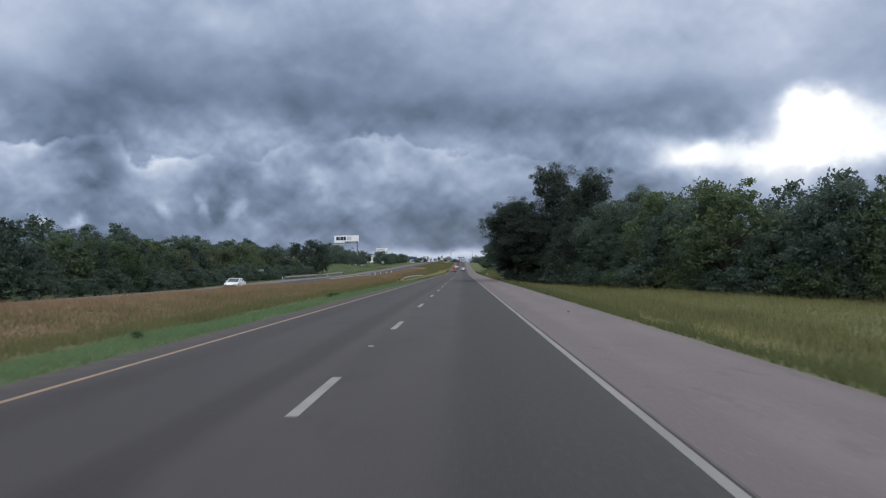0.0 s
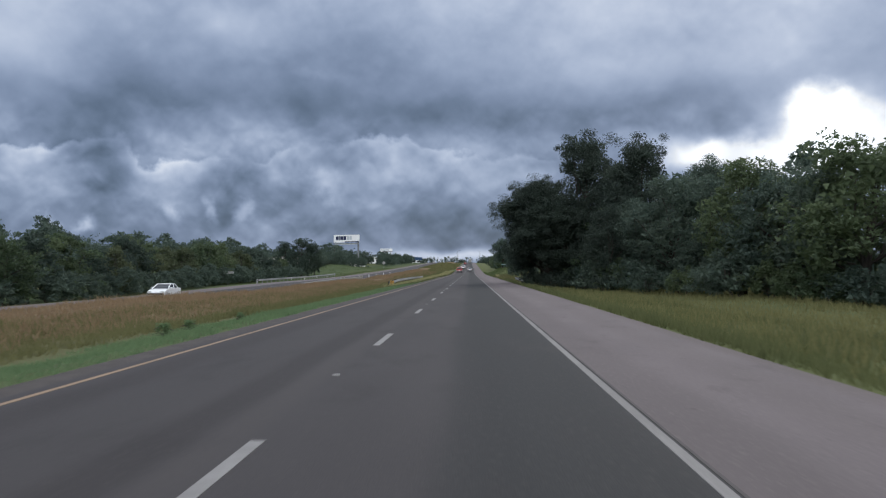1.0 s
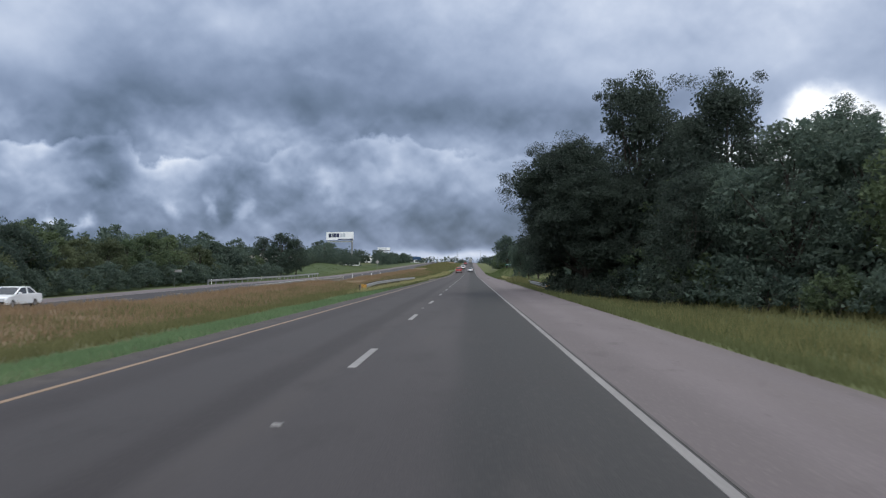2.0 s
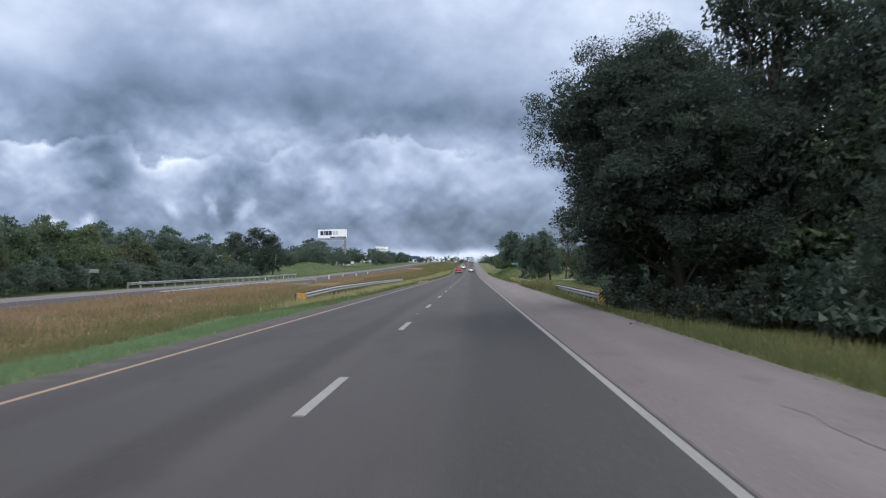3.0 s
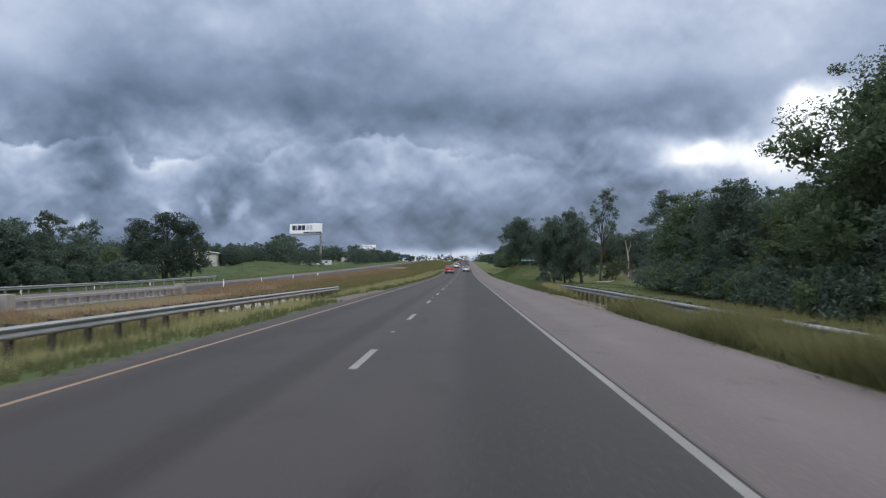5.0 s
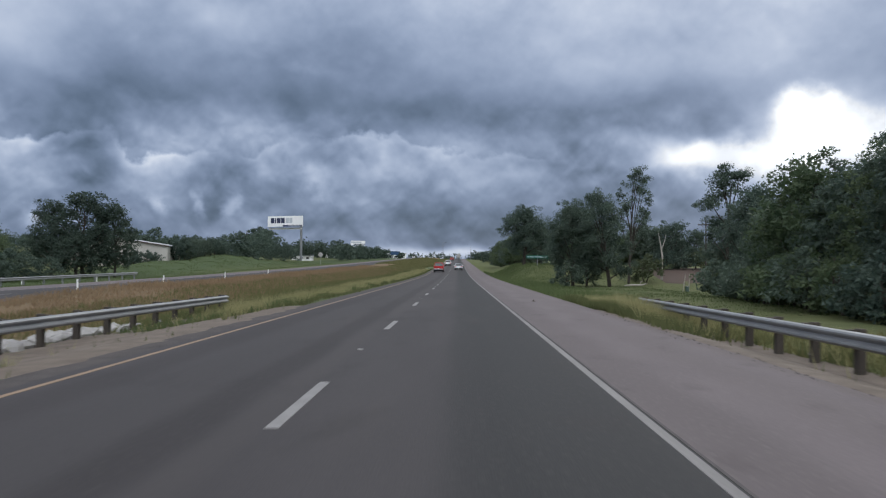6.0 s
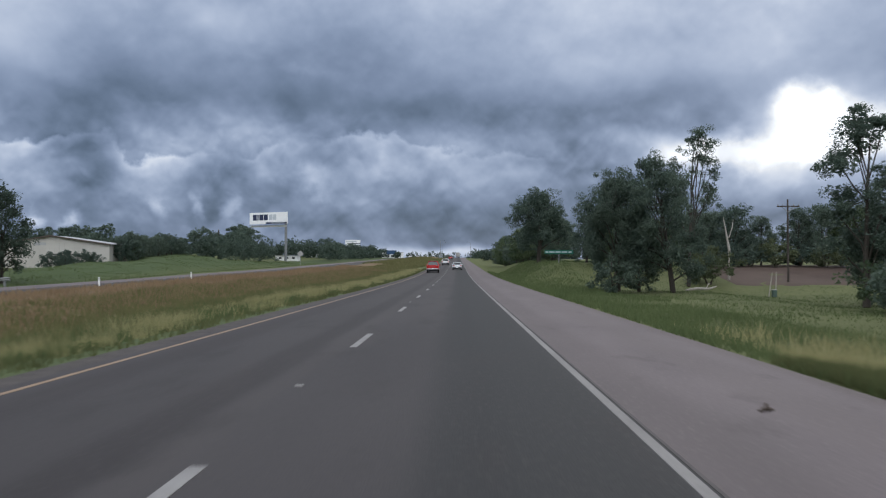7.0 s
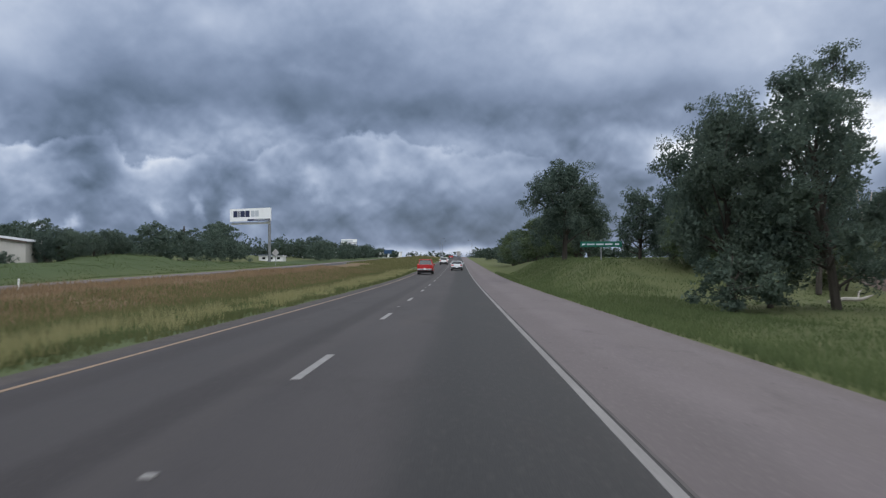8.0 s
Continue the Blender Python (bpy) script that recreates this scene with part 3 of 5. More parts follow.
def guardrail(x0, y0, x1, y1, side, top, label, post_material, spacing=1.905, head=True, drop=True):
    """A beam on posts with blocks between; top(y) is the beam's upper edge."""
    g = thing("guardrail", x0, y0, 0, 0, label, "guardrail")
    n = int((y1 - y0) / spacing)
    line = []
    for i in range(n + 1):
        y = i * (y1 - y0) / n
        x = (x1 - x0) * i / n
        line.append((x, y, top(y0 + y) - 0.31))
    if drop:
        x, y, z = line[-1]
        line += [(x - side * 0.12, y + 0.5, z - 0.03), (x - side * 0.35, y + 0.8, z - 0.06)]
    part("rail_beam", beam_mesh(line, side), STEEL, g, "galvanised W-shaped steel beam")
    post_me = block_me = None
    for i in range(n + 1):
        x, y, z = line[i]
        if post_me is None:
            p = part("post", boxed((0, 0, -0.55), (0.15, 0.2, 1.45), 0.01), post_material, g)
            b = part("block", boxed((0, 0, 0), (0.18, 0.15, 0.34), 0.01), post_material, g)
            post_me, block_me = p.data, b.data
        else:
            p, b = new("post", post_me), new("block", block_me)
            p.parent = b.parent = g
        p.matrix_basis = pose(x - side * 0.28, y, z + 0.165)
        b.matrix_basis = pose(x - side * 0.10, y, z + 0.155)
    if head:
        x, y, z = line[0]
        h = part("end_terminal", boxed((x + side * 0.03, y - 0.35, z + 0.16), (0.32, 0.75, 0.46), 0.03), STEEL, g, "steel impact head")
        half, px = (0.26, x + 0.2) if side > 0 else (0.20, x + side * 0.03)
        plate = part("object_marker", boxed((px, y - 0.74, z + 0.14), (half * 2, 0.02, 0.54), 0.004), BLACK, h, "black panel with amber diagonal stripes")
        for k in range(-3, 4):
            c, top = k * 0.19, 0.265
            edge = [(-half, c - side * -half - 0.05), (half, c - side * half - 0.05), (half, c - side * half + 0.05), (-half, c - side * -half + 0.05)]
            for sgn in (1, -1):
                cut = []
                for (ax, az), (ex, ez) in zip(edge, edge[1:] + edge[:1]):
                    ain, ein = sgn * az <= top, sgn * ez <= top
                    if ain:
                        cut.append((ax, az))
                    if ain != ein:
                        f = (sgn * top - az) / (ez - az)
                        cut.append((ax + (ex - ax) * f, sgn * top))
                edge = cut
                if not edge:
                    break
            if len(edge) > 2:
                bm = bmesh.new()
                bm.faces.new([bm.verts.new((px + q, y - 0.753, z + 0.14 + w)) for q, w in edge])
                e = bmesh.ops.extrude_face_region(bm, geom=bm.faces[:])
                bmesh.ops.translate(bm, vec=(0, -0.003, 0), verts=[q for q in e["geom"] if isinstance(q, bmesh.types.BMVert)])
                part("stripe", bm, YELLOW, plate)
    return g


guardrail(-10.2, 133.4, -10.4, 207.5, 1, lambda y: float(np.interp(y, [133, 146, 170, 207], [0.05, 0.25, 0.27, 0.19])), "galvanised steel guardrail on timber posts in the median grass", POSTWOOD)
guardrail(6.85, 129.2, 7.1, 204.2, -1, lambda y: float(np.interp(y, [129, 150, 185, 204], [0.31, 0.39, 0.44, 0.41])), "galvanised steel guardrail on timber posts beside the shoulder", POSTWOOD)
guardrail(-38.6, 176, -40.8, 273.5, 1, lambda y: float(far_road_z(y)) + 0.62, "long galvanised guardrail beyond the opposite carriageway", STEEL, 3.81, False)
guardrail(-24.2, 258, -24.2, 262, 1, lambda y: float(far_road_z(y)) + 0.35, "short low guardrail stub beside the opposite shoulder", STEEL, 1.9, False)

guardrail(-24.5, 148, -24.55, 184.2, 1, lambda y: float(far_road_z(y)) + 0.66, "galvanised guardrail leading to the bridge parapet", STEEL, 1.905, False, False)

# ---- bridge parapet of the opposite carriageway ----
PAR = 185.0
par = thing("bridge_parapet", -24.55, PAR, 0, 0, "open concrete bridge parapet with square posts", "bridge railing")


def par_z(y):
    return float(far_road_z(y))


par_line = [(0, y - PAR) for y in np.linspace(PAR, PAR + 26, 14)]
for nm, z0, z1, w in (("deck_edge", -0.55, 0.04, 0.5), ("top_rail", 0.46, 0.64, 0.34)):
    bm = bmesh.new()
    prev = None
    for x, y in par_line:
        z = par_z(PAR + y)
        ring = [bm.verts.new((x + a * w / 2, y, z + b)) for a, b in ((-1, z0), (1, z0), (1, z1), (-1, z1))]
        if prev:
            for k in range(4):
                bm.faces.new((prev[k], prev[(k + 1) % 4], ring[(k + 1) % 4], ring[k]))
        else:
            bm.faces.new(ring[::-1])
        prev = ring
    bm.faces.new(prev)
    bmesh.ops.recalc_face_normals(bm, faces=bm.faces)
    part(nm, bm, BRIDGE, par)
pm = None
for k in range(17):
    y = 0.5 + k * 1.49
    if pm is None:
        p = part("post", boxed((0, 0, 0.25), (0.24, 0.34, 0.46), 0.02), BRIDGE, par)
        pm = p.data
    else:
        p = new("post", pm)
        p.parent = par
    p.matrix_basis = pose(0, y, par_z(PAR + y))
for y in (-0.2, 26.2):
    part("abutment", boxed((0, y, par_z(PAR + y) - 0.3), (0.7, 0.9, 2.4), 0.04), BRIDGE, par)


# ---- delineator posts ----
def delineator(x, y):
    d = thing("delineator_post", x, y, gz(x, y), 0, "slim white roadside delineator post", "marker post", "white posts along the opposite carriageway")
    part("post", boxed((0, 0, 0.52), (0.10, 0.035, 1.16), 0.008), WHITE, d)
    part("reflector", boxed((0, -0.021, 0.98), (0.075, 0.008, 0.10), 0.002), LAMPCLEAR, d)


for y in (222.5, 237.5, 255.0, 274.0):
    delineator(-24.2, y)
for y in (186.0, 217.0, 232.0, 248.0, 264.0):
    delineator(-41.6, y)


# ---- vegetation ----
def fast_mesh(name, verts, faces, material):
    me = bpy.data.meshes.new(name)
    k = faces.shape[1]
    me.vertices.add(len(verts))
    me.vertices.foreach_set("co", verts.astype(np.float32).ravel())
    me.loops.add(faces.size)
    me.loops.foreach_set("vertex_index", faces.astype(np.int32).ravel())
    me.polygons.add(len(faces))
    me.polygons.foreach_set("loop_start", np.arange(0, faces.size, k, dtype=np.int32))
    me.materials.append(material)
    me.update(calc_edges=True)
    me.validate()
    return me


def leaf_quads(c, size, rng, droop=0.0):
    """Small pointed leaves at random turns about the centres c."""
    n = len(c)
    a = rng.normal(size=(n, 3))
    a[:, 2] -= droop
    a /= np.linalg.norm(a, axis=1)[:, None]
    b = np.cross(a, rng.normal(size=(n, 3)))
    b /= np.linalg.norm(b, axis=1)[:, None]
    s = (size * rng.uniform(0.6, 1.3, n))[:, None]
    v = np.stack([c - a * s * 0.8 + b * s * 0.55, c + a * s, c - a * s * 0.8 - b * s * 0.55], 1).reshape(-1, 3)
    return v, np.arange(3 * n).reshape(-1, 3)


def tree_kind(seed, h, r, low, lobes, clumps, per, leaf, lean=0.0, trunk_r=0.22, stems=1, tight=0.17, fill=0.055):
    """The meshes of one tree: trunk with limbs, and a crown of leaf clumps set on rounded lobes, with gaps between. low: where the crown starts (0 to 1)."""
    rng = np.random.default_rng(seed)
    cs, core = [], []
    hubs = []
    for i in range(lobes):
        t = (i + rng.uniform(0.2, 0.8)) / lobes
        ang = i * 2.4 + rng.uniform(-0.5, 0.5)
        prof = 0.85 if t < 0.45 else max(0.12, math.cos((t - 0.45) / 0.55 * 1.45))
        lr = r * rng.uniform(0.30, 0.48)
        rad = max(0.0, (r - lr * 0.8) * prof * rng.uniform(0.55, 1.1))
        z = h * low + lr * 0.7 + (h * (1 - low) - lr * 1.5) * t
        hubs.append((math.cos(ang) * rad + lean * z, math.sin(ang) * rad, z, lr))
    for x, y, z, lr in hubs:
        for _ in range(max(3, int(clumps / lobes))):
            d = rng.normal(size=3)
            d[2] += 0.25
            d /= np.linalg.norm(d)
            cs.append(np.array((x, y, z)) + d * lr * rng.uniform(0.55, 1.0) * (1, 1, 0.8))
        q = rng.normal(size=(int(clumps * 5 * (0.085 / fill) ** 2.4 / lobes), 3))
        q /= np.linalg.norm(q, axis=1)[:, None]
        core.append(np.array((x, y, z)) + q * lr * rng.uniform(0.1, 0.66, len(q))[:, None] * (1, 1, 0.8))
    cs, core = np.array(cs), np.concatenate(core)
    cen = np.repeat(cs, per, 0)
    off = rng.normal(size=(len(cen), 3))
    off /= np.linalg.norm(off, axis=1)[:, None]
    off *= (rng.uniform(0, 1, len(cen)) ** 0.5 * np.repeat(r * tight * rng.uniform(0.6, 1.3, len(cs)), per))[:, None] * (1, 1, 0.7)
    pts = cen + off
    pts[:, 2] = np.maximum(pts[:, 2], rng.uniform(0.1, 0.5, len(pts)))
    v, f = leaf_quads(pts, leaf, rng, 0.5)
    core[:, 2] = np.maximum(core[:, 2], 0.4)
    v2, f2 = leaf_quads(core, r * fill, rng)
    crown = fast_mesh("crown", np.concatenate([v, v2]), np.concatenate([f, f2 + len(v)]), LEAF_DARK)
    bm = bmesh.new()
    for sidx in range(stems):
        ox = (sidx - (stems - 1) / 2) * r * 0.25
        top = h * (0.8 if stems == 1 else rng.uniform(0.6, 0.85))
        tp = [(ox * 0.4, 0, -0.3), (ox * 0.5, 0, 0.15), (ox * 1.2 + lean * top * 0.3 + rng.uniform(-.2, .2), rng.uniform(-.2, .2), top * 0.35),
              (ox * 1.4 + lean * top * 0.7 + rng.uniform(-.4, .4), rng.uniform(-.3, .3), top * 0.7), (ox * 1.5 + lean * top, 0, top)]
        tube(bm, tp, [trunk_r * 1.5, trunk_r * 1.1, trunk_r * 0.8, trunk_r * 0.45, 0.03], 8)
        for x, y, z, lr in hubs:
            z0 = max(min(z * rng.uniform(0.35, 0.75), top * 0.75), h * low * 0.6)
            k = z0 / top
            a = Vector((ox * (0.5 + 0.9 * k) + lean * z0, 0, z0))
            e = Vector((x, y, z))
            m1 = a.lerp(e, 0.45) + Vector((rng.uniform(-.3, .3), rng.uniform(-.3, .3), 0.1 * h * rng.uniform(-0.2, 0.5)))
            tube(bm, [a, m1, e], [trunk_r * 0.42 * (1.1 - k), trunk_r * 0.27, trunk_r * 0.14], 4)
            for c in cs[rng.choice(len(cs), 3, False)]:
                if (Vector(c) - e).length < lr * 1.6:
                    tube(bm, [e, e.lerp(Vector(c), 0.5) + Vector((0, 0, 0.1)), Vector(c)], [trunk_r * 0.14, trunk_r * 0.09, 0.012], 3)
    trunk = bpy.data.meshes.new("trunk")
    bm.to_mesh(trunk)
    bm.free()
    trunk.materials.append(BARK)
    return trunk, crown, h


KINDS = {
    "near_a": tree_kind(11, 14, 5.6, 0.10, 32, 450, 320, 0.054, -0.14, tight=0.125, fill=0.026),
    "near_b": tree_kind(12, 12, 5.0, 0.03, 20, 140, 170, 0.085, -0.02, fill=0.036),
    "near_c": tree_kind(13, 16, 5.2, 0.12, 24, 200, 215, 0.072, tight=0.15, fill=0.03),
    "near_d": tree_kind(14, 8, 4.2, 0.2, 16, 130, 240, 0.058, 0.0, tight=0.13, fill=0.03),
    "mid_a": tree_kind(21, 12, 4.8, 0.04, 20, 130, 64, 0.115, tight=0.15, fill=0.042),
    "mid_b": tree_kind(22, 14, 4.6, 0.12, 15, 95, 58, 0.15, 0.03),
    "mid_c": tree_kind(23, 9, 4.6, 0.03, 18, 115, 60, 0.115, -0.03, tight=0.15, fill=0.042),
    "oak": tree_kind(31, 15, 7.6, 0.12, 22, 190, 190, 0.085, -0.02, 0.36, tight=0.11, fill=0.027),
    "lone": tree_kind(32, 12.6, 5.4, 0.05, 19, 155, 140, 0.078, -0.20, 0.26, 1, 0.13, fill=0.036),
    "airy": tree_kind(34, 13.2, 2.5, 0.36, 16, 90, 90, 0.070, 0.09, 0.15, tight=0.16, fill=0.045),
    "slim": tree_kind(33, 12.5, 3.3, 0.16, 15, 110, 170, 0.075, 0.03, 0.18, tight=0.17, fill=0.05),
    "far_a": tree_kind(41, 11, 4.8, 0.03, 15, 80, 48, 0.21, fill=0.066),
    "far_b": tree_kind(42, 13, 4.4, 0.08, 12, 70, 48, 0.21, 0.02, fill=0.066),
    "far_c": tree_kind(43, 8, 4.4, 0.02, 14, 76, 48, 0.21, fill=0.066),
    "weed": tree_kind(52, 0.5, 0.34, 0.02, 6, 24, 24, 0.03, 0, 0.012, 2, 0.25),
    "bush": tree_kind(51, 2.4, 1.9, 0.02, 8, 44, 40, 0.10, 0, 0.05, 2, 0.2),
}
LABELS = {"near": "dense dark-green roadside tree with foliage to the ground", "mid": "full dark-green tree in the woods", "oak": "tall spreading oak with gaps in its crown",
          "lone": "lone leaning tree with a ragged open crown on grass", "airy": "thin feathery tree top leaning away from its neighbour", "slim": "slender tall tree with a narrow ragged crown",
          "far": "rounded green tree in the far wood", "bush": "leafy green bush at the wood's edge", "weed": "small dark green weed in the verge grass"}


def plant(kind, x, y, h=None, wide=1.0, turn=None, leaf=LEAF_DARK, sink=0.1):
    trunk, crown, h0 = KINDS[kind]
    s = (h or h0) / h0
    if turn is None:
        turn = (x * 37.7 + y * 91.3) % 360
    stem = kind.split("_")[0]
    nm = stem if stem in ("bush", "weed") else "tree"
    t = thing(nm, x, y, gz(x, y) - sink, turn, LABELS[stem], nm, "woods beside the road" if stem in ("near", "mid", "far") else "")
    t.scale = (s * wide, s * wide, s)
    for me, name in ((trunk, "trunk"), (crown, "crown")):
        o = new(name, me)
        o.parent = t
        o.material_slots[0].link = "OBJECT"
        o.material_slots[0].material = BARK if name == "trunk" else leaf
    return t


rnd = random.Random(4)


BACK = []


def back_tree(kind, x, y, h, wide, turn):
    """Leaves of a tree deep in the wood, kept for one joined mesh."""
    crown, h0 = KINDS[kind][1:]
    co = np.empty(len(crown.vertices) * 3, np.float32)
    crown.vertices.foreach_get("co", co)
    co = co.reshape(-1, 3).astype(float)
    s, c, q = h / h0, math.cos(radians(turn)), math.sin(radians(turn))
    w = s * wide
    BACK.append(np.stack([x + w * (co[:, 0] * c - co[:, 1] * q), y + w * (co[:, 0] * q + co[:, 1] * c), gz(x, y) - 0.1 + s * co[:, 2]], 1))


def wood_row(path, step, kinds, h0, h1, leaves, jitter=1.2, wide=1.1, joined=False):
    """Trees along a broken line."""
    for (xa, ya), (xb, yb) in zip(path, path[1:]):
        d = math.hypot(xb - xa, yb - ya)
        n = max(1, round(d / step))
        for i in range(n):
            t = (i + 0.5) / n
            args = (rnd.choice(kinds), xa + (xb - xa) * t + rnd.uniform(-jitter, jitter), ya + (yb - ya) * t + rnd.uniform(-jitter, jitter),
                    rnd.uniform(h0, h1), wide * rnd.uniform(0.85, 1.15), rnd.uniform(0, 360))
            leaf = rnd.choice(leaves)
            if joined:
                back_tree(*args)
            else:
                plant(*args, leaf)


def brush(path, step, h0, h1, leaves, kind="bush", wide=1.25, joined=False):
    """Undergrowth along a wood's edge."""
    wood_row(path, step, [kind], h0, h1, leaves, 0.7, wide, joined)


# dense wood on the near side
wood_row([(64, 44), (48, 60), (37, 75), (27, 88), (18.5, 106), (15, 118)], 4.4, ["mid_a", "mid_c"], 9.5, 13, [LEAF_DARK, LEAF_DARK, LEAF_MID], 1.0)
wood_row([(70, 58), (52, 72), (42, 86), (32, 100), (24, 116)], 5.0, ["far_b", "far_b"], 12.5, 16, [LEAF_DARK], joined=True)
wood_row([(80, 70), (62, 84), (50, 98), (40, 114), (32, 130), (26, 138)], 8.0, ["far_a", "far_b"], 12, 16, [LEAF_DARK], joined=True)
brush([(58, 46), (45, 60), (34, 74), (24, 87), (16, 103), (12, 118)], 2.6, 2.4, 4.2, [LEAF_DARK, LEAF_MID], wide=1.1)
brush([(50, 66), (38, 80), (28, 94), (20, 110)], 4.0, 4.0, 5.5, [LEAF_DARK], joined=True)
# most leaves of this near group carry their shade in the colour
plant("near_a", 9.3, 121.0, 12.9, 1.27, 0, LEAF_SHADE)
plant("near_d", 8.4, 123.6, 10.2, 1.0, 140, LEAF_SHADE)
plant("near_c", 13.2, 122.0, 19.0, 0.98, 200, LEAF_SHADE)
plant("near_c", 18.5, 117.0, 17.6, 1.0, 40, LEAF_SHADE)
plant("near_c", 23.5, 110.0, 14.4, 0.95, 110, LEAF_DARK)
plant("near_b", 11.8, 118.0, 9.5, 0.95, 120, LEAF_SHADE)
plant("near_b", 13.5, 126.0, 9.0, 0.9, 60, LEAF_SHADE)
plant("near_b", 13.5, 108, 9.0, 0.9, 20, LEAF_SHADE)
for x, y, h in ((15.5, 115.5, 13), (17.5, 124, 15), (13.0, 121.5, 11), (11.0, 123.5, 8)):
    plant("mid_a", x, y, h, 1.0, None, LEAF_SHADE)
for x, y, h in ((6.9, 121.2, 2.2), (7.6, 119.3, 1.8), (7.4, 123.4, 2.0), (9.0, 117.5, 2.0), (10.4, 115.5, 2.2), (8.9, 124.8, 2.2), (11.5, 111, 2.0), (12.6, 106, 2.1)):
    plant("bush", x, y, h, 1.0, None, LEAF_SHADE)
# trees behind the second guardrail
plant("oak", 25.8, 190, 17.8, 1.02, 30, LEAF_MID)
wood_row([(24, 170), (25, 184), (24.5, 200), (23.5, 218), (24.2, 232), (27.5, 246)], 4.2, ["mid_a", "mid_c", "mid_a"], 8, 11, [LEAF_DARK, LEAF_MID, LEAF_DARK], 0.8)
wood_row([(34, 160), (33, 196), (32, 224), (35, 250)], 5.0, ["far_b", "far_a"], 10.5, 14, [LEAF_DARK], 1.5, joined=True)
brush([(20.5, 172), (21, 190), (20, 216), (21.8, 234), (24.8, 246)], 2.6, 2.6, 4.2, [LEAF_DARK, LEAF_MID], wide=1.1)
plant("slim", 27.6, 255.6, 14.4, 1.15, 10)
plant("slim", 22.5, 212, 10.5, 1.1, 80)
plant("mid_c", 30, 257, 8.5, 1.0)
plant("mid_b", 36, 262, 11.5, 1.0)
# lone trees further on
plant("lone", 17.6, 266.8, 12.0, 0.88, 0, LEAF_DARK)
plant("airy", 22.6, 280.0, 16.4, 0.95, 0, LEAF_DARK)
plant("oak", 13.7, 269.5, 11.4, 0.74, 30, LEAF_DARK)
for x, y, h in ((-8.4, 50.8, 0.42), (-8.3, 52.6, 0.38), (-7.6, 55.4, 0.32), (-7.5, 18.5, 0.3)):
    plant("weed", x, y, h, 1.0, None, GRASS_G, 0.03)
plant("bush", 12.6, 265.5, 3.2, 1.0, None, LEAF_DARK)
plant("oak", 11.6, 316, 11.6, 0.95, 100, LEAF_DARK)
plant("mid_c", 15.5, 324, 6.5, 1.0)
wood_row([(15, 299), (18, 294), (22, 288)], 3.0, ["mid_c"], 6, 7.5, [LEAF_DARK], 0.6, 0.9)
wood_row([(17, 288), (22, 298), (30, 304)], 3.6, ["mid_c"], 5, 7, [LEAF_DARK, LEAF_MID], 1.0)
plant("bush", 25.5, 283, 4.0, 1.0, None, LEAF_OLIVE)
plant("mid_c", 15.2, 268.4, 6.6, 0.95, 40, LEAF_DARK)
wood_row([(27, 303), (40, 301), (56, 296), (74, 286)], 3.6, ["mid_a", "mid_c"], 6.5, 8.5, [LEAF_DARK, LEAF_DARK, LEAF_MID], 1.2)
brush([(28, 298), (42, 297), (56, 291), (70, 283)], 2.8, 2.4, 3.8, [LEAF_DARK, LEAF_OLIVE], wide=1.1)
wood_row([(18, 332), (14.5, 360), (13.5, 400), (15, 450)], 6.0, ["mid_c", "far_c", "far_a"], 6.5, 9.5, [LEAF_DARK, LEAF_MID], 1.5)
wood_row([(28, 312), (50, 318), (80, 325)], 5.0, ["far_a", "far_c"], 5, 8, [LEAF_FAR], 2.5, joined=True)
wood_row([(44, 280), (60, 270), (80, 262)], 6.0, ["mid_a", "mid_c"], 6, 8, [LEAF_DARK], 2.0, joined=True)
# long wood beyond the opposite carriageway
wood_row([(-46, 30), (-46, 90), (-48, 150), (-52, 200), (-58, 250), (-56, 270)], 5.0, ["far_a", "far_c", "mid_c"], 6, 9, [LEAF_FAR, LEAF_MID, LEAF_FAR, LEAF_OLIVE], 2.0)
wood_row([(-56, 40), (-58, 110), (-62, 180), (-68, 240), (-66, 284)], 6.0, ["far_a", "far_b", "far_c"], 8, 11.5, [LEAF_DARK, LEAF_DARK, LEAF_MID], 3.0, joined=True)
wood_row([(-72, 60), (-76, 150), (-84, 230), (-84, 300)], 13.0, ["far_a", "far_b"], 8, 12, [LEAF_DARK, LEAF_FAR], 4.0, joined=True)
brush([(-43, 30), (-43, 90), (-45, 150), (-49, 200), (-54, 250), (-52, 274)], 3.6, 2.8, 4.6, [LEAF_DARK, LEAF_MID, LEAF_OLIVE], "far_c", 1.3, joined=True)
plant("mid_a", -54, 287, 13.4, 1.25, 60, LEAF_FAR)
plant("mid_a", -60, 290, 12.2, 1.0, 160, LEAF_FAR)
plant("mid_a", -50.2, 289, 11.6, 0.95, 250, LEAF_FAR)
plant("mid_c", -53, 283, 7.0, 1.3, 10, LEAF_FAR)
plant("far_b", -74, 222, 12.8, 1.0, 12)
plant("far_a", -78, 292, 13.4, 0.9, 75)
plant("far_b", -64, 150, 12.4, 1.0, 130)
plant("far_b", -60, 128, 11.0, 1.0, 230)
wood_row([(-76, 330), (-92, 340)], 7.0, ["far_c"], 5, 7, [LEAF_DARK], 2.0, joined=True)
wood_row([(-74, 380), (-92, 400), (-120, 430)], 7.0, ["far_a", "far_c"], 8, 11, [LEAF_DARK], 3.0, joined=True)
wood_row([(-106, 412), (-84, 420), (-62, 428)], 5.0, ["far_a", "far_c"], 7, 10, [LEAF_DARK], 2.0, joined=True)
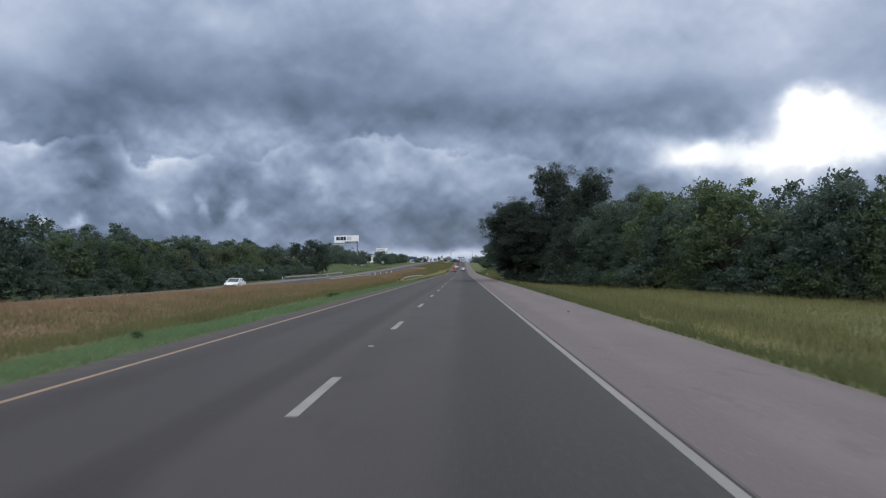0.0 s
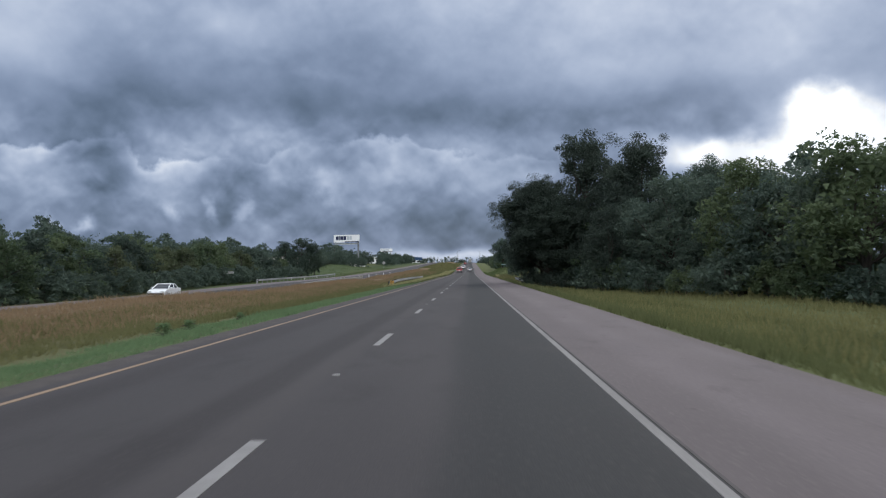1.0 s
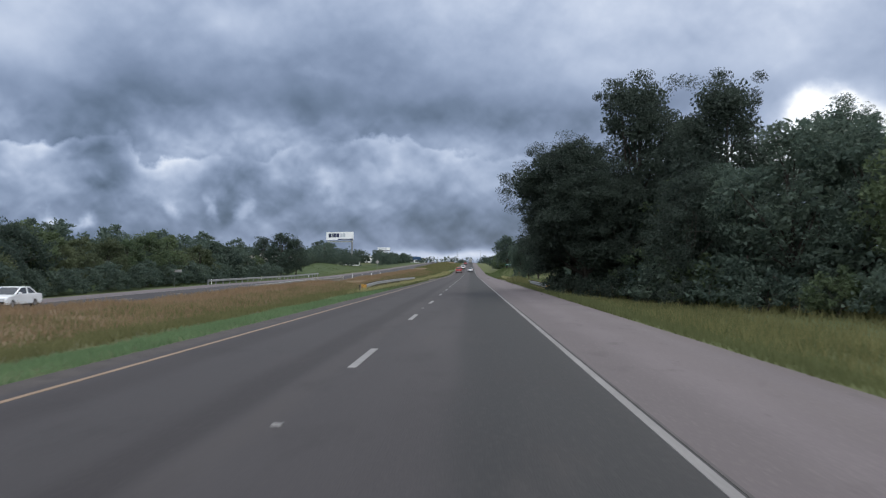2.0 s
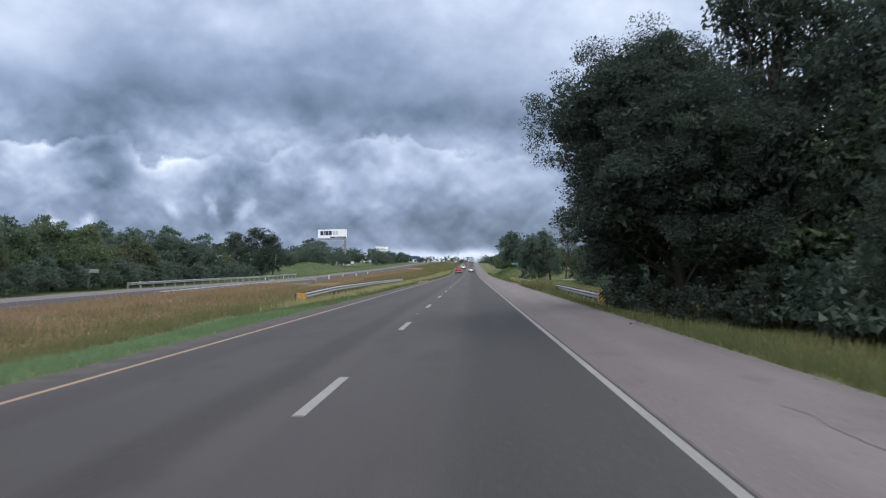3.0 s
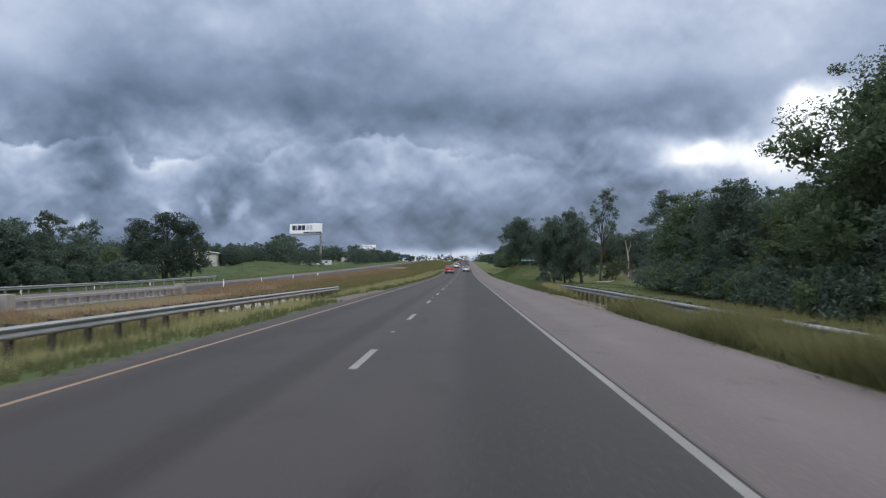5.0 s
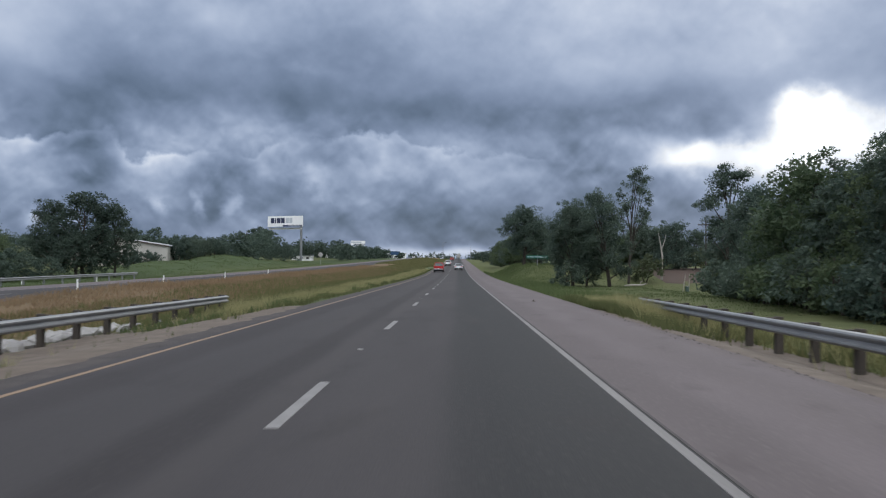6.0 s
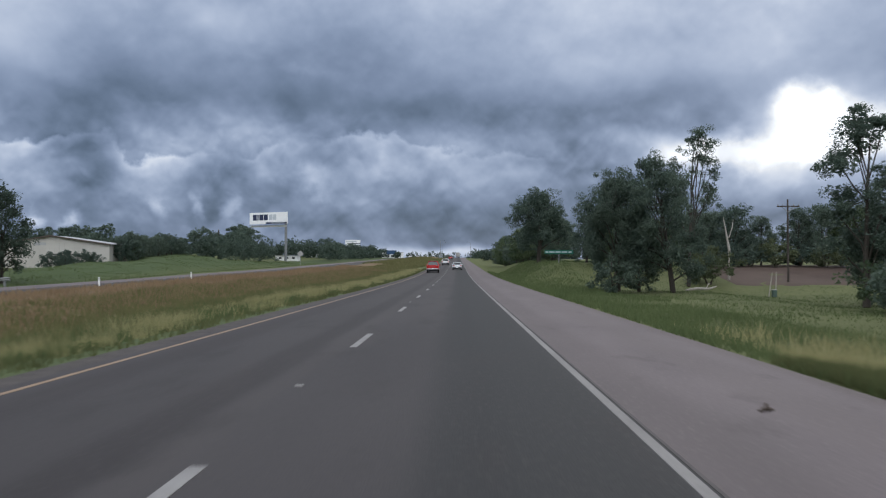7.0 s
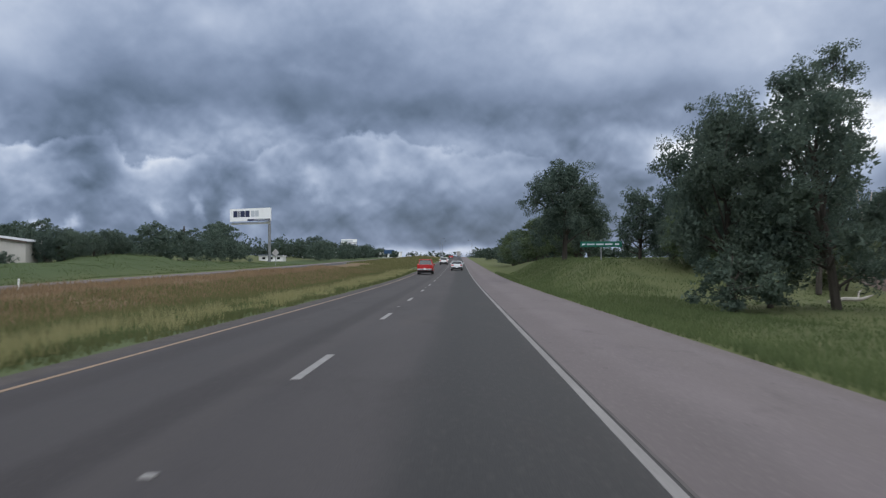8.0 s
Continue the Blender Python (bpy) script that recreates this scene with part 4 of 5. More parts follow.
wood_row([(-68, 462), (-78, 495), (-90, 522)], 7.0, ["far_a", "far_b"], 11, 15, [LEAF_DARK], 3.0, joined=True)
wood_row([(-50, 512), (-56, 560), (-56, 620)], 9.0, ["far_a", "far_c"], 7.5, 11, [LEAF_DARK], 3.0, joined=True)
plant("mid_c", -62.6, 350.5, 5.6, 0.8)
plant("mid_c", -62.0, 354, 6.0, 0.9)
wood_row([(-60.3, 350), (-60.0, 374)], 3.6, ["mid_c"], 4.2, 5.4, [LEAF_DARK], 0.5, 1.2)
wood_row([(-58, 378), (-52, 424)], 5.0, ["far_c", "far_a"], 5.5, 7.8, [LEAF_DARK], 1.5, joined=True)
for bx in (-73.0, -70.2, -67.2, -65.4):
    plant("bush", bx, 344.6, rnd.uniform(2.0, 3.4), 1.0, None, LEAF_DARK)
plant("far_c", -60, 352, 3.2, 1.0, None, LEAF_MID)
plant("far_c", -68, 340, 3.6, 1.0, None, LEAF_DARK)


back = np.concatenate(BACK).reshape(-1, 3, 3)
back = back[np.random.default_rng(5).random(len(back)) < 0.45]
back = (back.mean(1, keepdims=True) + 1.2 * (back - back.mean(1, keepdims=True))).reshape(-1, 3)
tagged(new("back_woods", fast_mesh("back_woods", back, np.arange(len(back)).reshape(-1, 3), LEAF_DARK)), "deep dark-green woods behind the roadside trees", "woods", kind="stuff")


def far_woods():
    """Woods on the horizon."""
    rng = np.random.default_rng(77)
    cs, sz = [], []
    for xa, ya, xb, yb, n, h in ((-58, 620, -70, 1000, 60, 8), (-70, 640, -600, 900, 190, 11), (22, 450, 30, 1000, 110, 7), (30, 340, 320, 420, 110, 9),
                                 (30, 1000, 900, 1100, 160, 12), (-1000, 1300, 1000, 1500, 260, 15), (-130, 430, -500, 520, 110, 11), (80, 40, 260, 300, 110, 12), (-110, -20, -120, 320, 90, 12)):
        t = rng.uniform(0, 1, n)
        x, y = xa + (xb - xa) * t + rng.normal(0, 6, n), ya + (yb - ya) * t + rng.normal(0, 8, n)
        z = ground_z(x, y)
        for i in range(n):
            top = h * rng.uniform(0.6, 1.15)
            k, big = (110, 1.5) if y[i] > 950 else (150, 0.8) if y[i] > 560 else (150, 0.38)
            p = rng.normal(size=(k, 3))
            p /= np.linalg.norm(p, axis=1)[:, None]
            p *= rng.uniform(0.5, 1, k)[:, None] * (top * 0.55, top * 0.55, top * 0.5)
            cs.append(p + (x[i], y[i], z[i] + top * 0.5))
            sz.append(np.full(k, big))
    v, f = leaf_quads(np.concatenate(cs), np.concatenate(sz), rng)
    ob = new("far_woods", fast_mesh("far_woods", v, f, LEAF_FAR))
    tagged(ob, "distant wooded skyline, hazy dark green", "woods", kind="stuff")


far_woods()


BARE = [(-14.0, -10.5, 185, 201), (-24.6, -19.0, 178, 208), (-10.7, -5.0, 183, 196), (-6.9, -5.0, 195, 203), (4.0, 7.5, 174, 193), (27.5, 70, 282, 308)]


def blades(name, n, area, h, width, material, label, seed, density=None, lean=0.35, clump=0.0, fray=0.0):
    """Tapering grass blades over an area x0, x1, y0, y1."""
    rng = np.random.default_rng(seed)
    x0, x1, y0, y1 = area
    x, y = rng.uniform(0, 1, n), rng.uniform(0, 1, n)
    if density:
        x = x ** density
    x, y = x0 + (x1 - x0) * x, y0 + (y1 - y0) * y
    if fray:
        edge = fray * (0.5 + 0.35 * ripple(y * 0.3, y, 1.3) + 0.25 * ripple(y, y * 1.7, 0.21) + rng.uniform(-0.3, 0.3, n))
        keep = np.abs(x - x0) > edge
        x, y = x[keep], y[keep]
        n = len(x)
    if clump:
        keep = (ripple(x * 1.1, y, 1.9) + 0.6 * ripple(x, y * 1.3, 0.5) + rng.uniform(-0.5, 0.5, n)) > clump
        x, y = x[keep], y[keep]
        n = len(x)
    bare = np.zeros(n, bool)
    for bx0, bx1, by0, by1 in BARE:
        bare |= (x > bx0) & (x < bx1) & (y > by0 + 1.5 * ripple(x, y, 1.1)) & (y < by1 + 1.5 * ripple(x, y, 0.9))
    bare &= rng.uniform(0, 1, n) > 0.012
    x, y = x[~bare], y[~bare]
    n = len(x)
    z = ground_z(x, y)
    hh = h * rng.uniform(0.45, 1.2, n) * (0.8 + 0.35 * ripple(x, y, 0.45))
    a = rng.uniform(0, 6.28, n)
    ca, sa = np.cos(a), np.sin(a)
    w = width * rng.uniform(0.6, 1.4, n)
    lx, ly = rng.normal(0, lean, n) * hh, rng.normal(0, lean, n) * hh
    p0 = np.stack([x - ca * w, y - sa * w, z - 0.02], 1)
    p1 = np.stack([x + ca * w, y + sa * w, z - 0.02], 1)
    p2 = np.stack([x + lx, y + ly, z + hh], 1)
    v = np.stack([p0, p1, p2], 1).reshape(-1, 3)
    ob = new(name, fast_mesh(name, v, np.arange(3 * n).reshape(-1, 3), material))
    return tagged(ob, label, "grass", kind="stuff")


blades("verge_grass", 66000, (-6.05, -10.1, -5, 132), 0.15, 0.017, GRASS_G, "short lush green grass strip beside the asphalt", 1, fray=0.35)
blades("verge_olive_grass", 60000, (-6.05, -9.8, 118, 370), 0.24, 0.017, GRASS_M, "green verge grass beside the asphalt", 21, 1.2, fray=0.5)
blades("median_grass", 105000, (-12.5, -24.6, 0, 360), 0.42, 0.026, GRASS_B, "tall russet meadow grass in the median", 2, 0.75, fray=2.5)
blades("median_green_grass", 130000, (-10.0, -18.5, 0, 360), 0.33, 0.026, GRASS_O, "olive meadow grass in the median", 3, 1.5, fray=0.8)
blades("median_lush_grass", 50000, (-6.6, -12.5, 196, 360), 0.30, 0.022, GRASS_K, "green grass between the blond tufts and the russet meadow", 20, 0.8, fray=0.6)
blades("far_median_grass", 40000, (-9.0, -18.0, 205, 420), 0.36, 0.035, GRASS_O, "olive meadow grass in the rising median", 12)
blades("distant_median_grass", 24000, (-7.0, -24.0, 400, 720), 0.7, 0.09, GRASS_O, "olive grass of the distant rising median", 15)
blades("blond_grass", 150000, (-6.5, -10.2, 122, 360), 0.56, 0.012, GRASS_Y, "pale blond seeding grass tufts along the verge", 4, None, 0.3, 0.42, fray=0.4)
blades("shoulder_grass", 70000, (5.0, 13.0, -5, 208), 0.36, 0.020, GRASS_M, "green roadside grass beside the shoulder", 5, 1.5, fray=0.3)
blades("bank_edge_grass", 55000, (5.0, 13.0, 204, 340), 0.30, 0.018, GRASS_K, "lush green grass between shoulder and bank", 18, 1.4, fray=0.3)
blades("bank_grass", 60000, (7.5, 40.0, 214, 345), 0.17, 0.024, GRASS_K, "mown green grass on the roadside bank", 16, 1.3)
blades("wood_edge_grass", 90000, (6.6, 46.0, 0, 200), 0.52, 0.030, GRASS_W, "taller straw-olive meadow grass before the woods", 6, 1.3, fray=1.2)
blades("blond_shoulder_grass", 22000, (6.2, 9.5, 118, 225), 0.60, 0.014, GRASS_Y, "pale seeding grass tufts beside the shoulder", 7, None, 0.3, 0.45)
blades("rail_front_grass", 30000, (5.3, 6.9, 150, 180), 0.92, 0.016, GRASS_O, "tall olive grass in front of the guardrail", 14)
blades("rail_side_grass", 18000, (5.2, 6.9, 198, 214), 0.46, 0.011, GRASS_M, "green grass growing up in front of the guardrail", 13)
blades("rail_end_grass", 16000, (5.7, 8.2, 198, 208), 0.72, 0.016, GRASS_Y, "tall pale seeding grass round the guardrail end", 11, None, 0.3, -0.3)
blades("seeding_patch", 5000, (5.8, 7.3, 16, 28), 0.5, 0.014, GRASS_Y, "pale seeding grass patch in the verge", 19, None, 0.35, 0.25)
blades("seeding_tuft", 5000, (6.3, 7.9, 213, 216.5), 0.70, 0.014, GRASS_Y, "pale seeding grass tuft beside the shoulder", 17, None, 0.35, -0.2)
blades("far_verge_grass", 60000, (-38.0, -66.0, 180, 460), 0.24, 0.03, GRASS_K, "green grass on the bank beyond the opposite carriageway", 8)


# ---- vehicles ----
def wheel(parent, x, y, r, w):
    t = part("wheel", tubed([(x - w / 2, y, r), (x - w * 0.42, y, r), (x + w * 0.42, y, r), (x + w / 2, y, r)], [r * 0.9, r, r, r * 0.9], 20), RUBBER, parent, "black rubber tyre")
    s = 1 if x > 0 else -1
    part("rim", tubed([(x + s * w * 0.40, y, r), (x + s * w * 0.52, y, r)], [r * 0.62, r * 0.56], 12), RIM, t)


def shell(outline, half, belt, tuck, bevel=0.05):
    """A car shell from its side outline, narrowed above the belt."""
    bm = prism(outline, "x", -half, half)
    for q in bm.verts:
        if q.co.z > belt:
            q.co.x *= tuck
    bmesh.ops.bevel(bm, geom=bm.edges[:], offset=bevel, segments=2, affect="EDGES", profile=0.6, clamp_overlap=True)
    return bm


def vehicle(name, x, y, z, turn, paint, label, body, cab, half, r, axles, lamps, roof_t=0.05, bed=None, pitch=0.0):
    """body and cab: side outlines (y, z), rear at -y. lamps: (x, z, width, height) of a tail lamp."""
    c = thing(name, x, y, z, turn, label, "car")
    c.matrix_world = pose(x, y, z, 0, 0, turn) @ pose(0, 0, 0, pitch)
    rear, front = min(p for p, q in body), max(p for p, q in body)
    belt = min(q for p, q in cab) + 0.02
    part("body", shell(body, half, 99, 1.0, 0.06), paint, c)
    part("window", shell(cab, half * 0.90, belt + 0.05, 0.84, 0.04), GLASS, c, "dark tinted windows")
    top = sorted(cab, key=lambda p: -p[1])[:2]
    ya, yb = sorted(p for p, q in top)
    zt = max(q for p, q in top)
    roof = boxed((0, (ya + yb) / 2, zt + roof_t / 2 - 0.01), (half * 1.56, yb - ya + 0.12, roof_t + 0.03), 0.03)
    part("roof", roof, paint, c)
    bottom = sorted(cab, key=lambda p: p[1])[:2]
    yc, yd = sorted(p for p, q in bottom)
    zb = bottom[0][1]
    for s in (-1, 1):
        for y0, y1 in ((yc + 0.04, ya), (yd - 0.04, yb), ((yc + yd) / 2 - 0.2, (ya + yb) / 2 - 0.15)):
            part("pillar", tubed([(s * half * 0.92, y0, zb), (s * half * 0.765, y1, zt)], [0.05, 0.045], 6), paint, c)
        lx, lz, lw, lh = lamps
        part("tail_light", boxed((s * lx, rear + 0.02, lz), (lw, 0.10, lh), 0.02), LAMPRED, c, "red tail lamp")
        part("headlight", boxed((s * half * 0.72, front - 0.09, 0.68 if zb < 1.1 else 0.9), (0.36, 0.16, 0.14), 0.03), LAMPCLEAR, c, "clear headlamp")
        part("mirror", boxed((s * (half + 0.09), yd - 0.45, zb + 0.08), (0.2, 0.1, 0.15), 0.03), paint, c)
        for a in axles:
            wheel(c, s * (half - 0.11), a, r, 0.22)
    b = part("rear_bumper", boxed((0, rear + 0.01, body[0][1] + 0.14), (half * 1.92, 0.16, 0.2), 0.03), TRIM if bed is None else RIM, c, "dark rear bumper" if bed is None else "bright steel rear bumper")
    part("front_bumper", boxed((0, front - 0.02, body[0][1] + 0.14), (half * 1.9, 0.14, 0.2), 0.03), TRIM, c)
    part("number_plate", boxed((0, rear - 0.075, body[0][1] + 0.22), (0.32, 0.014, 0.16), 0.003), WHITE, b, "pale plate with a plain dark bar")
    part("underbody", boxed((0, 0, 0.32), (half * 1.7, front - rear - 0.5, 0.22), 0.03), TRIM, c)
    if bed:
        y0, y1, zt2 = bed
        part("bed_liner", boxed((0, (y0 + y1) / 2, zt2 + 0.004), (half * 1.66, y1 - y0, 0.02), 0.004), TRIM, c, "dark open load bed")
        for s in (-1, 1):
            part("bed_side", boxed((s * half * 0.93, (y0 + y1) / 2, zt2 + 0.07), (half * 0.12, y1 - y0 + 0.1, 0.16), 0.03), paint, c)
        part("tailgate", boxed((0, rear - 0.008, zt2 - 0.12), (half * 1.55, 0.05, 0.5), 0.02), paint, c)
    return c


SEDAN = [(-2.30, 0.30), (-2.38, 0.62), (-2.30, 0.98), (-1.55, 1.03), (1.0, 0.98), (1.95, 0.84), (2.30, 0.64), (2.34, 0.30)]
SEDAN_CAB = [(-1.75, 1.0), (-1.0, 1.40), (0.15, 1.43), (1.15, 0.97)]
SUV = [(-2.2, 0.42), (-2.28, 0.75), (-2.22, 1.12), (1.0, 1.10), (2.0, 1.02), (2.25, 0.8), (2.25, 0.42)]
SUV_CAB = [(-2.12, 1.08), (-1.85, 1.68), (0.4, 1.70), (1.1, 1.08)]
PICKUP = [(-2.8, 0.5), (-2.85, 0.7), (-2.82, 1.12), (-0.9, 1.14), (1.4, 1.16), (2.5, 1.08), (2.8, 0.85), (2.8, 0.45)]
PICKUP_CAB = [(-1.0, 1.12), (-0.75, 1.82), (0.65, 1.84), (1.5, 1.12)]

slope = lambda y: math.degrees(math.atan(float(road_z(y + 3) - road_z(y - 3)) / 6))
vehicle("pickup_truck", -3.95, 334, float(road_z(334)), 0, REDPAINT, "bright red pickup truck in the inner lane", PICKUP, PICKUP_CAB, 0.98, 0.39, (-1.75, 1.75), (0.84, 0.98, 0.15, 0.42), bed=(-2.72, -1.05, 1.13), pitch=slope(334))
vehicle("sedan_car", 0.0, 358, float(road_z(358)), 0, SILVER, "silver-white sedan car in the outer lane", SEDAN, SEDAN_CAB, 0.90, 0.33, (-1.4, 1.42), (0.66, 0.86, 0.36, 0.16), pitch=slope(358))
vehicle("suv_car", -3.2, 420, float(road_z(420)), 0, WHITECAR, "white sport utility car in the inner lane", SUV, SUV_CAB, 0.93, 0.37, (-1.35, 1.4), (0.78, 0.98, 0.16, 0.4), pitch=slope(420))
vehicle("oncoming_car", -31.7, 112, float(far_road_z(112)), 180, WHITECAR, "white sedan car on the opposite carriageway", SEDAN, SEDAN_CAB, 0.90, 0.33, (-1.4, 1.42), (0.66, 0.86, 0.36, 0.16))
vehicle("oncoming_van", -31.4, 742, float(far_road_z(742)), 180, WHITECAR, "white van far off on the opposite carriageway", SUV, SUV_CAB, 0.95, 0.37, (-1.35, 1.4), (0.78, 0.98, 0.16, 0.4))
vehicle("oncoming_van", -28.0, 770, float(far_road_z(770)), 180, SILVER, "pale van far off on the opposite carriageway", SUV, SUV_CAB, 0.95, 0.37, (-1.35, 1.4), (0.78, 0.98, 0.16, 0.4))



def box_truck(x, y):
    t = thing("box_truck", x, y, float(road_z(y)), 0, "tall grey box truck far ahead in the outer lane", "truck")
    part("cargo_box", boxed((0, 0, 2.35), (2.5, 7.0, 2.7), 0.05), SILVER, t)
    part("cab", boxed((0, 4.4, 1.55), (2.2, 1.7, 2.1), 0.15), WHITECAR, t)
    part("rear_door", boxed((0, -3.53, 2.35), (2.2, 0.06, 2.4), 0.02), BROWNSIGN, t, "grey roller door")
    part("bumper", boxed((0, -3.5, 0.7), (2.3, 0.15, 0.2), 0.03), TRIM, t)
    for s in (-1, 1):
        for wy in (-2.2, 4.2):
            wheel(t, s * 1.05, wy, 0.48, 0.3)


box_truck(0.2, 730)
vehicle("suv_car", -3.4, 610, float(road_z(610)), 0, REDPAINT, "dark red sport utility car far ahead in the inner lane", SUV, SUV_CAB, 0.95, 0.38, (-1.35, 1.4), (0.78, 0.98, 0.16, 0.4), pitch=slope(610))

# ---- billboards and signs ----
def billboard(x, y, base, w, h, bottom, turn, pole_at, label, blocks):
    """A one-pole board: the face looks to -y before turning; blocks: (x, z, width, height, material) of its print."""
    b = thing("billboard", x, y, base, turn, label, "billboard")
    face = part("face_panel", boxed((0, 0, bottom + h / 2), (w, 0.35, h), 0.03), WHITE, b)
    for bx, bz, bw, bh, m in blocks:
        part("print_block", boxed((bx, -0.185, bottom + bz), (bw, 0.014, bh), 0.002), m, face)
    part("pole", tubed([(pole_at, 0.5, -0.5), (pole_at, 0.5, bottom + h * 0.6)], [0.55, 0.5], 16), STEEL, b, "round grey steel column")
    part("torsion_tube", tubed([(-w * 0.48, 0.5, bottom + h * 0.25), (w * 0.48, 0.5, bottom + h * 0.25)], [0.22, 0.22], 8), STEEL, b)
    part("catwalk", boxed((0, -0.55, bottom - 0.55), (w * 0.98, 0.7, 0.14), 0.01), STEEL, b)
    part("apron", boxed((0, 0.0, bottom - 0.95), (w * 0.94, 0.2, 0.6), 0.02), WHITE, b)
    for k in range(5):
        bx = -w * 0.42 + k * w * 0.21
        part("bracket", boxed((bx, -0.25, bottom - 0.35), (0.12, 0.9, 0.12), 0.01), STEEL, b)
    return b


base = gz(-75, 522)
bw = 18.2
letters = [(-0.36, 0.105), (-0.275, 0.035), (-0.185, 0.11), (-0.065, 0.105)]
blocks = [(bw * cx, 2.65, bw * ww, 2.3, NAVY) for cx, ww in letters]
blocks += [(bw * cx, 2.65, bw * ww, 2.2, PALEGREY) for cx, ww in ((0.065, 0.09), (0.165, 0.085))]
blocks += [(bw * 0.21, 0.35, bw * 0.55, 0.68, NAVY), (bw * 0.27, 0.35, bw * 0.36, 0.26, PALEGREY)]
billboard(-75.4, 522.4, base, bw, 4.6, 18.6 - base, -23, bw * 0.44, "large white billboard with dark navy lettering on one steel column", blocks)
base = gz(-88, 880)
billboard(-88, 880, base, 13.0, 4.0, 20.2 - base, -8, 0.0, "distant white billboard above the trees", [(-1.5, 2.6, 9.5, 1.3, PALEGREY), (1.5, 1.0, 10.5, 0.6, NAVY)])
base = gz(-50, 815)
blue = thing("blue_sign", -50, 815, base, 0, "distant blue roadside panel on two posts", "sign")
part("panel", boxed((0, 0, 12.6 - base), (7.5, 0.25, 2.9), 0.03), SIGNBLUE, blue)
for s in (-3, 3):
    part("post", tubed([(s, 0.3, -0.3), (s, 0.3, 12.5 - base)], [0.25, 0.25], 8), STEEL, blue)


def diamond_sign():
    x, y = -40.5, 409
    z = gz(x, y)
    d = thing("warning_sign", x, y, z, 0, "back of a diamond warning sign on a post", "sign")
    part("post", boxed((0, 0.04, 1.5), (0.08, 0.06, 3.6), 0.008), STEEL, d)
    part("plate", boxed((0, 0, 3.0), (1.2, 0.02, 1.2), 0.006, Matrix.Rotation(radians(45), 3, "Y")), BROWNSIGN, d)


diamond_sign()
z = gz(-46, 181.5)
sb = thing("guide_sign", -46, 181.5, z, 0, "small wide sign seen from its grey back", "sign")
part("post", boxed((0, 0.04, 1.2), (0.09, 0.06, 2.8), 0.008), STEEL, sb)
part("panel", boxed((0, 0, 2.45), (2.3, 0.025, 0.42), 0.006), BROWNSIGN, sb)
part("panel_rib", boxed((0, -0.03, 2.45), (2.1, 0.03, 0.05), 0.004), STEEL, sb)

z = gz(12.0, 296)
gs = thing("creek_sign", 12.0, 296, z, 0, "long green name sign with pale unreadable lettering", "sign")
part("post", boxed((0.0, 0.05, 0.7), (0.09, 0.07, 2.0), 0.008), STEEL, gs)
pl = part("panel", boxed((0, 0, 1.30), (3.4, 0.02, 0.46), 0.006), SIGNGREEN, gs)
for bx, ww in ((-1.42, 0.28), (-0.85, 0.62), (-0.1, 0.6), (0.62, 0.62), (1.3, 0.36)):
    part("print_block", boxed((bx, -0.014, 1.30), (ww, 0.006, 0.12), 0.001), PALEGREY, pl)


# ---- utility pole, cabinet, dead trunk ----
up = thing("utility_pole", 34.4, 285.3, gz(34.4, 285.3), 0, "tall timber utility pole with one crossarm", "utility pole")
hp = 8.6 - gz(34.4, 285.3)
part("pole", tubed([(0, 0, -0.4), (0, 0, hp)], [0.12, 0.08], 10), POSTWOOD, up)
arm = part("crossarm", boxed((0, -0.14, hp - 0.75), (2.3, 0.11, 0.13), 0.012), POSTWOOD, up)
for k in (-1.05, -0.55, 0.55, 1.05):
    part("insulator", tubed([(k, -0.14, hp - 0.69), (k, -0.14, hp - 0.60), (k, -0.14, hp - 0.52)], [0.05, 0.06, 0.025], 8), STEEL, arm)
for s in (-1, 1):
    part("brace", tubed([(s * 0.7, -0.14, hp - 0.78), (0, -0.12, hp - 1.35)], [0.03, 0.03], 5), STEEL, up)
mast = thing("utility_pole", -66.8, 426, gz(-66.8, 426), 0, "plain dark timber pole rising over the trees", "utility pole")
part("pole", tubed([(0, 0, -0.4), (0, 0, 11.8 - gz(-66.8, 426))], [0.24, 0.19], 10), POSTWOOD, mast)
part("cap", tubed([(0, 0, 11.8 - gz(-66.8, 426)), (0, 0, 11.95 - gz(-66.8, 426))], [0.21, 0.12], 10), STEEL, mast)
cab = thing("utility_cabinet", 28.8, 274.6, gz(28.8, 274.6), 10, "small green utility cabinet with pale marker stakes", "utility box")
part("box", boxed((0, 0, 0.3), (0.38, 0.32, 0.7), 0.03), TEALBOX, cab)
part("lid", boxed((0, 0, 0.67), (0.42, 0.36, 0.06), 0.02), BROWNSIGN, cab)
for nm, x, y, tip in (("marker_stake", 28.2, 274.4, 0.35), ("marker_stake", 29.3, 275.6, 0.1)):
    st = thing(nm, x, y, gz(x, y), 0, "pale leaning marker stake in the grass", "stake")
    part("stake", tubed([(0, 0, -0.2), (tip, 0, 2.2)], [0.05, 0.04], 6), DEADWOOD, st)
dead = thing("dead_tree", 28.5, 286, gz(28.5, 286), 0, "bleached dead trunk with a forked top", "tree")
part("trunk", tubed([(0, 0, -0.3), (0.05, 0, 3.2), (-0.25, 0.1, 5.2), (-0.5, 0.1, 6.6)], [0.17, 0.13, 0.08, 0.03], 8), DEADWOOD, dead)
part("limb", tubed([(0.02, 0, 4.4), (0.4, 0, 5.6), (0.5, 0, 6.4)], [0.06, 0.045, 0.02], 6), DEADWOOD, dead)
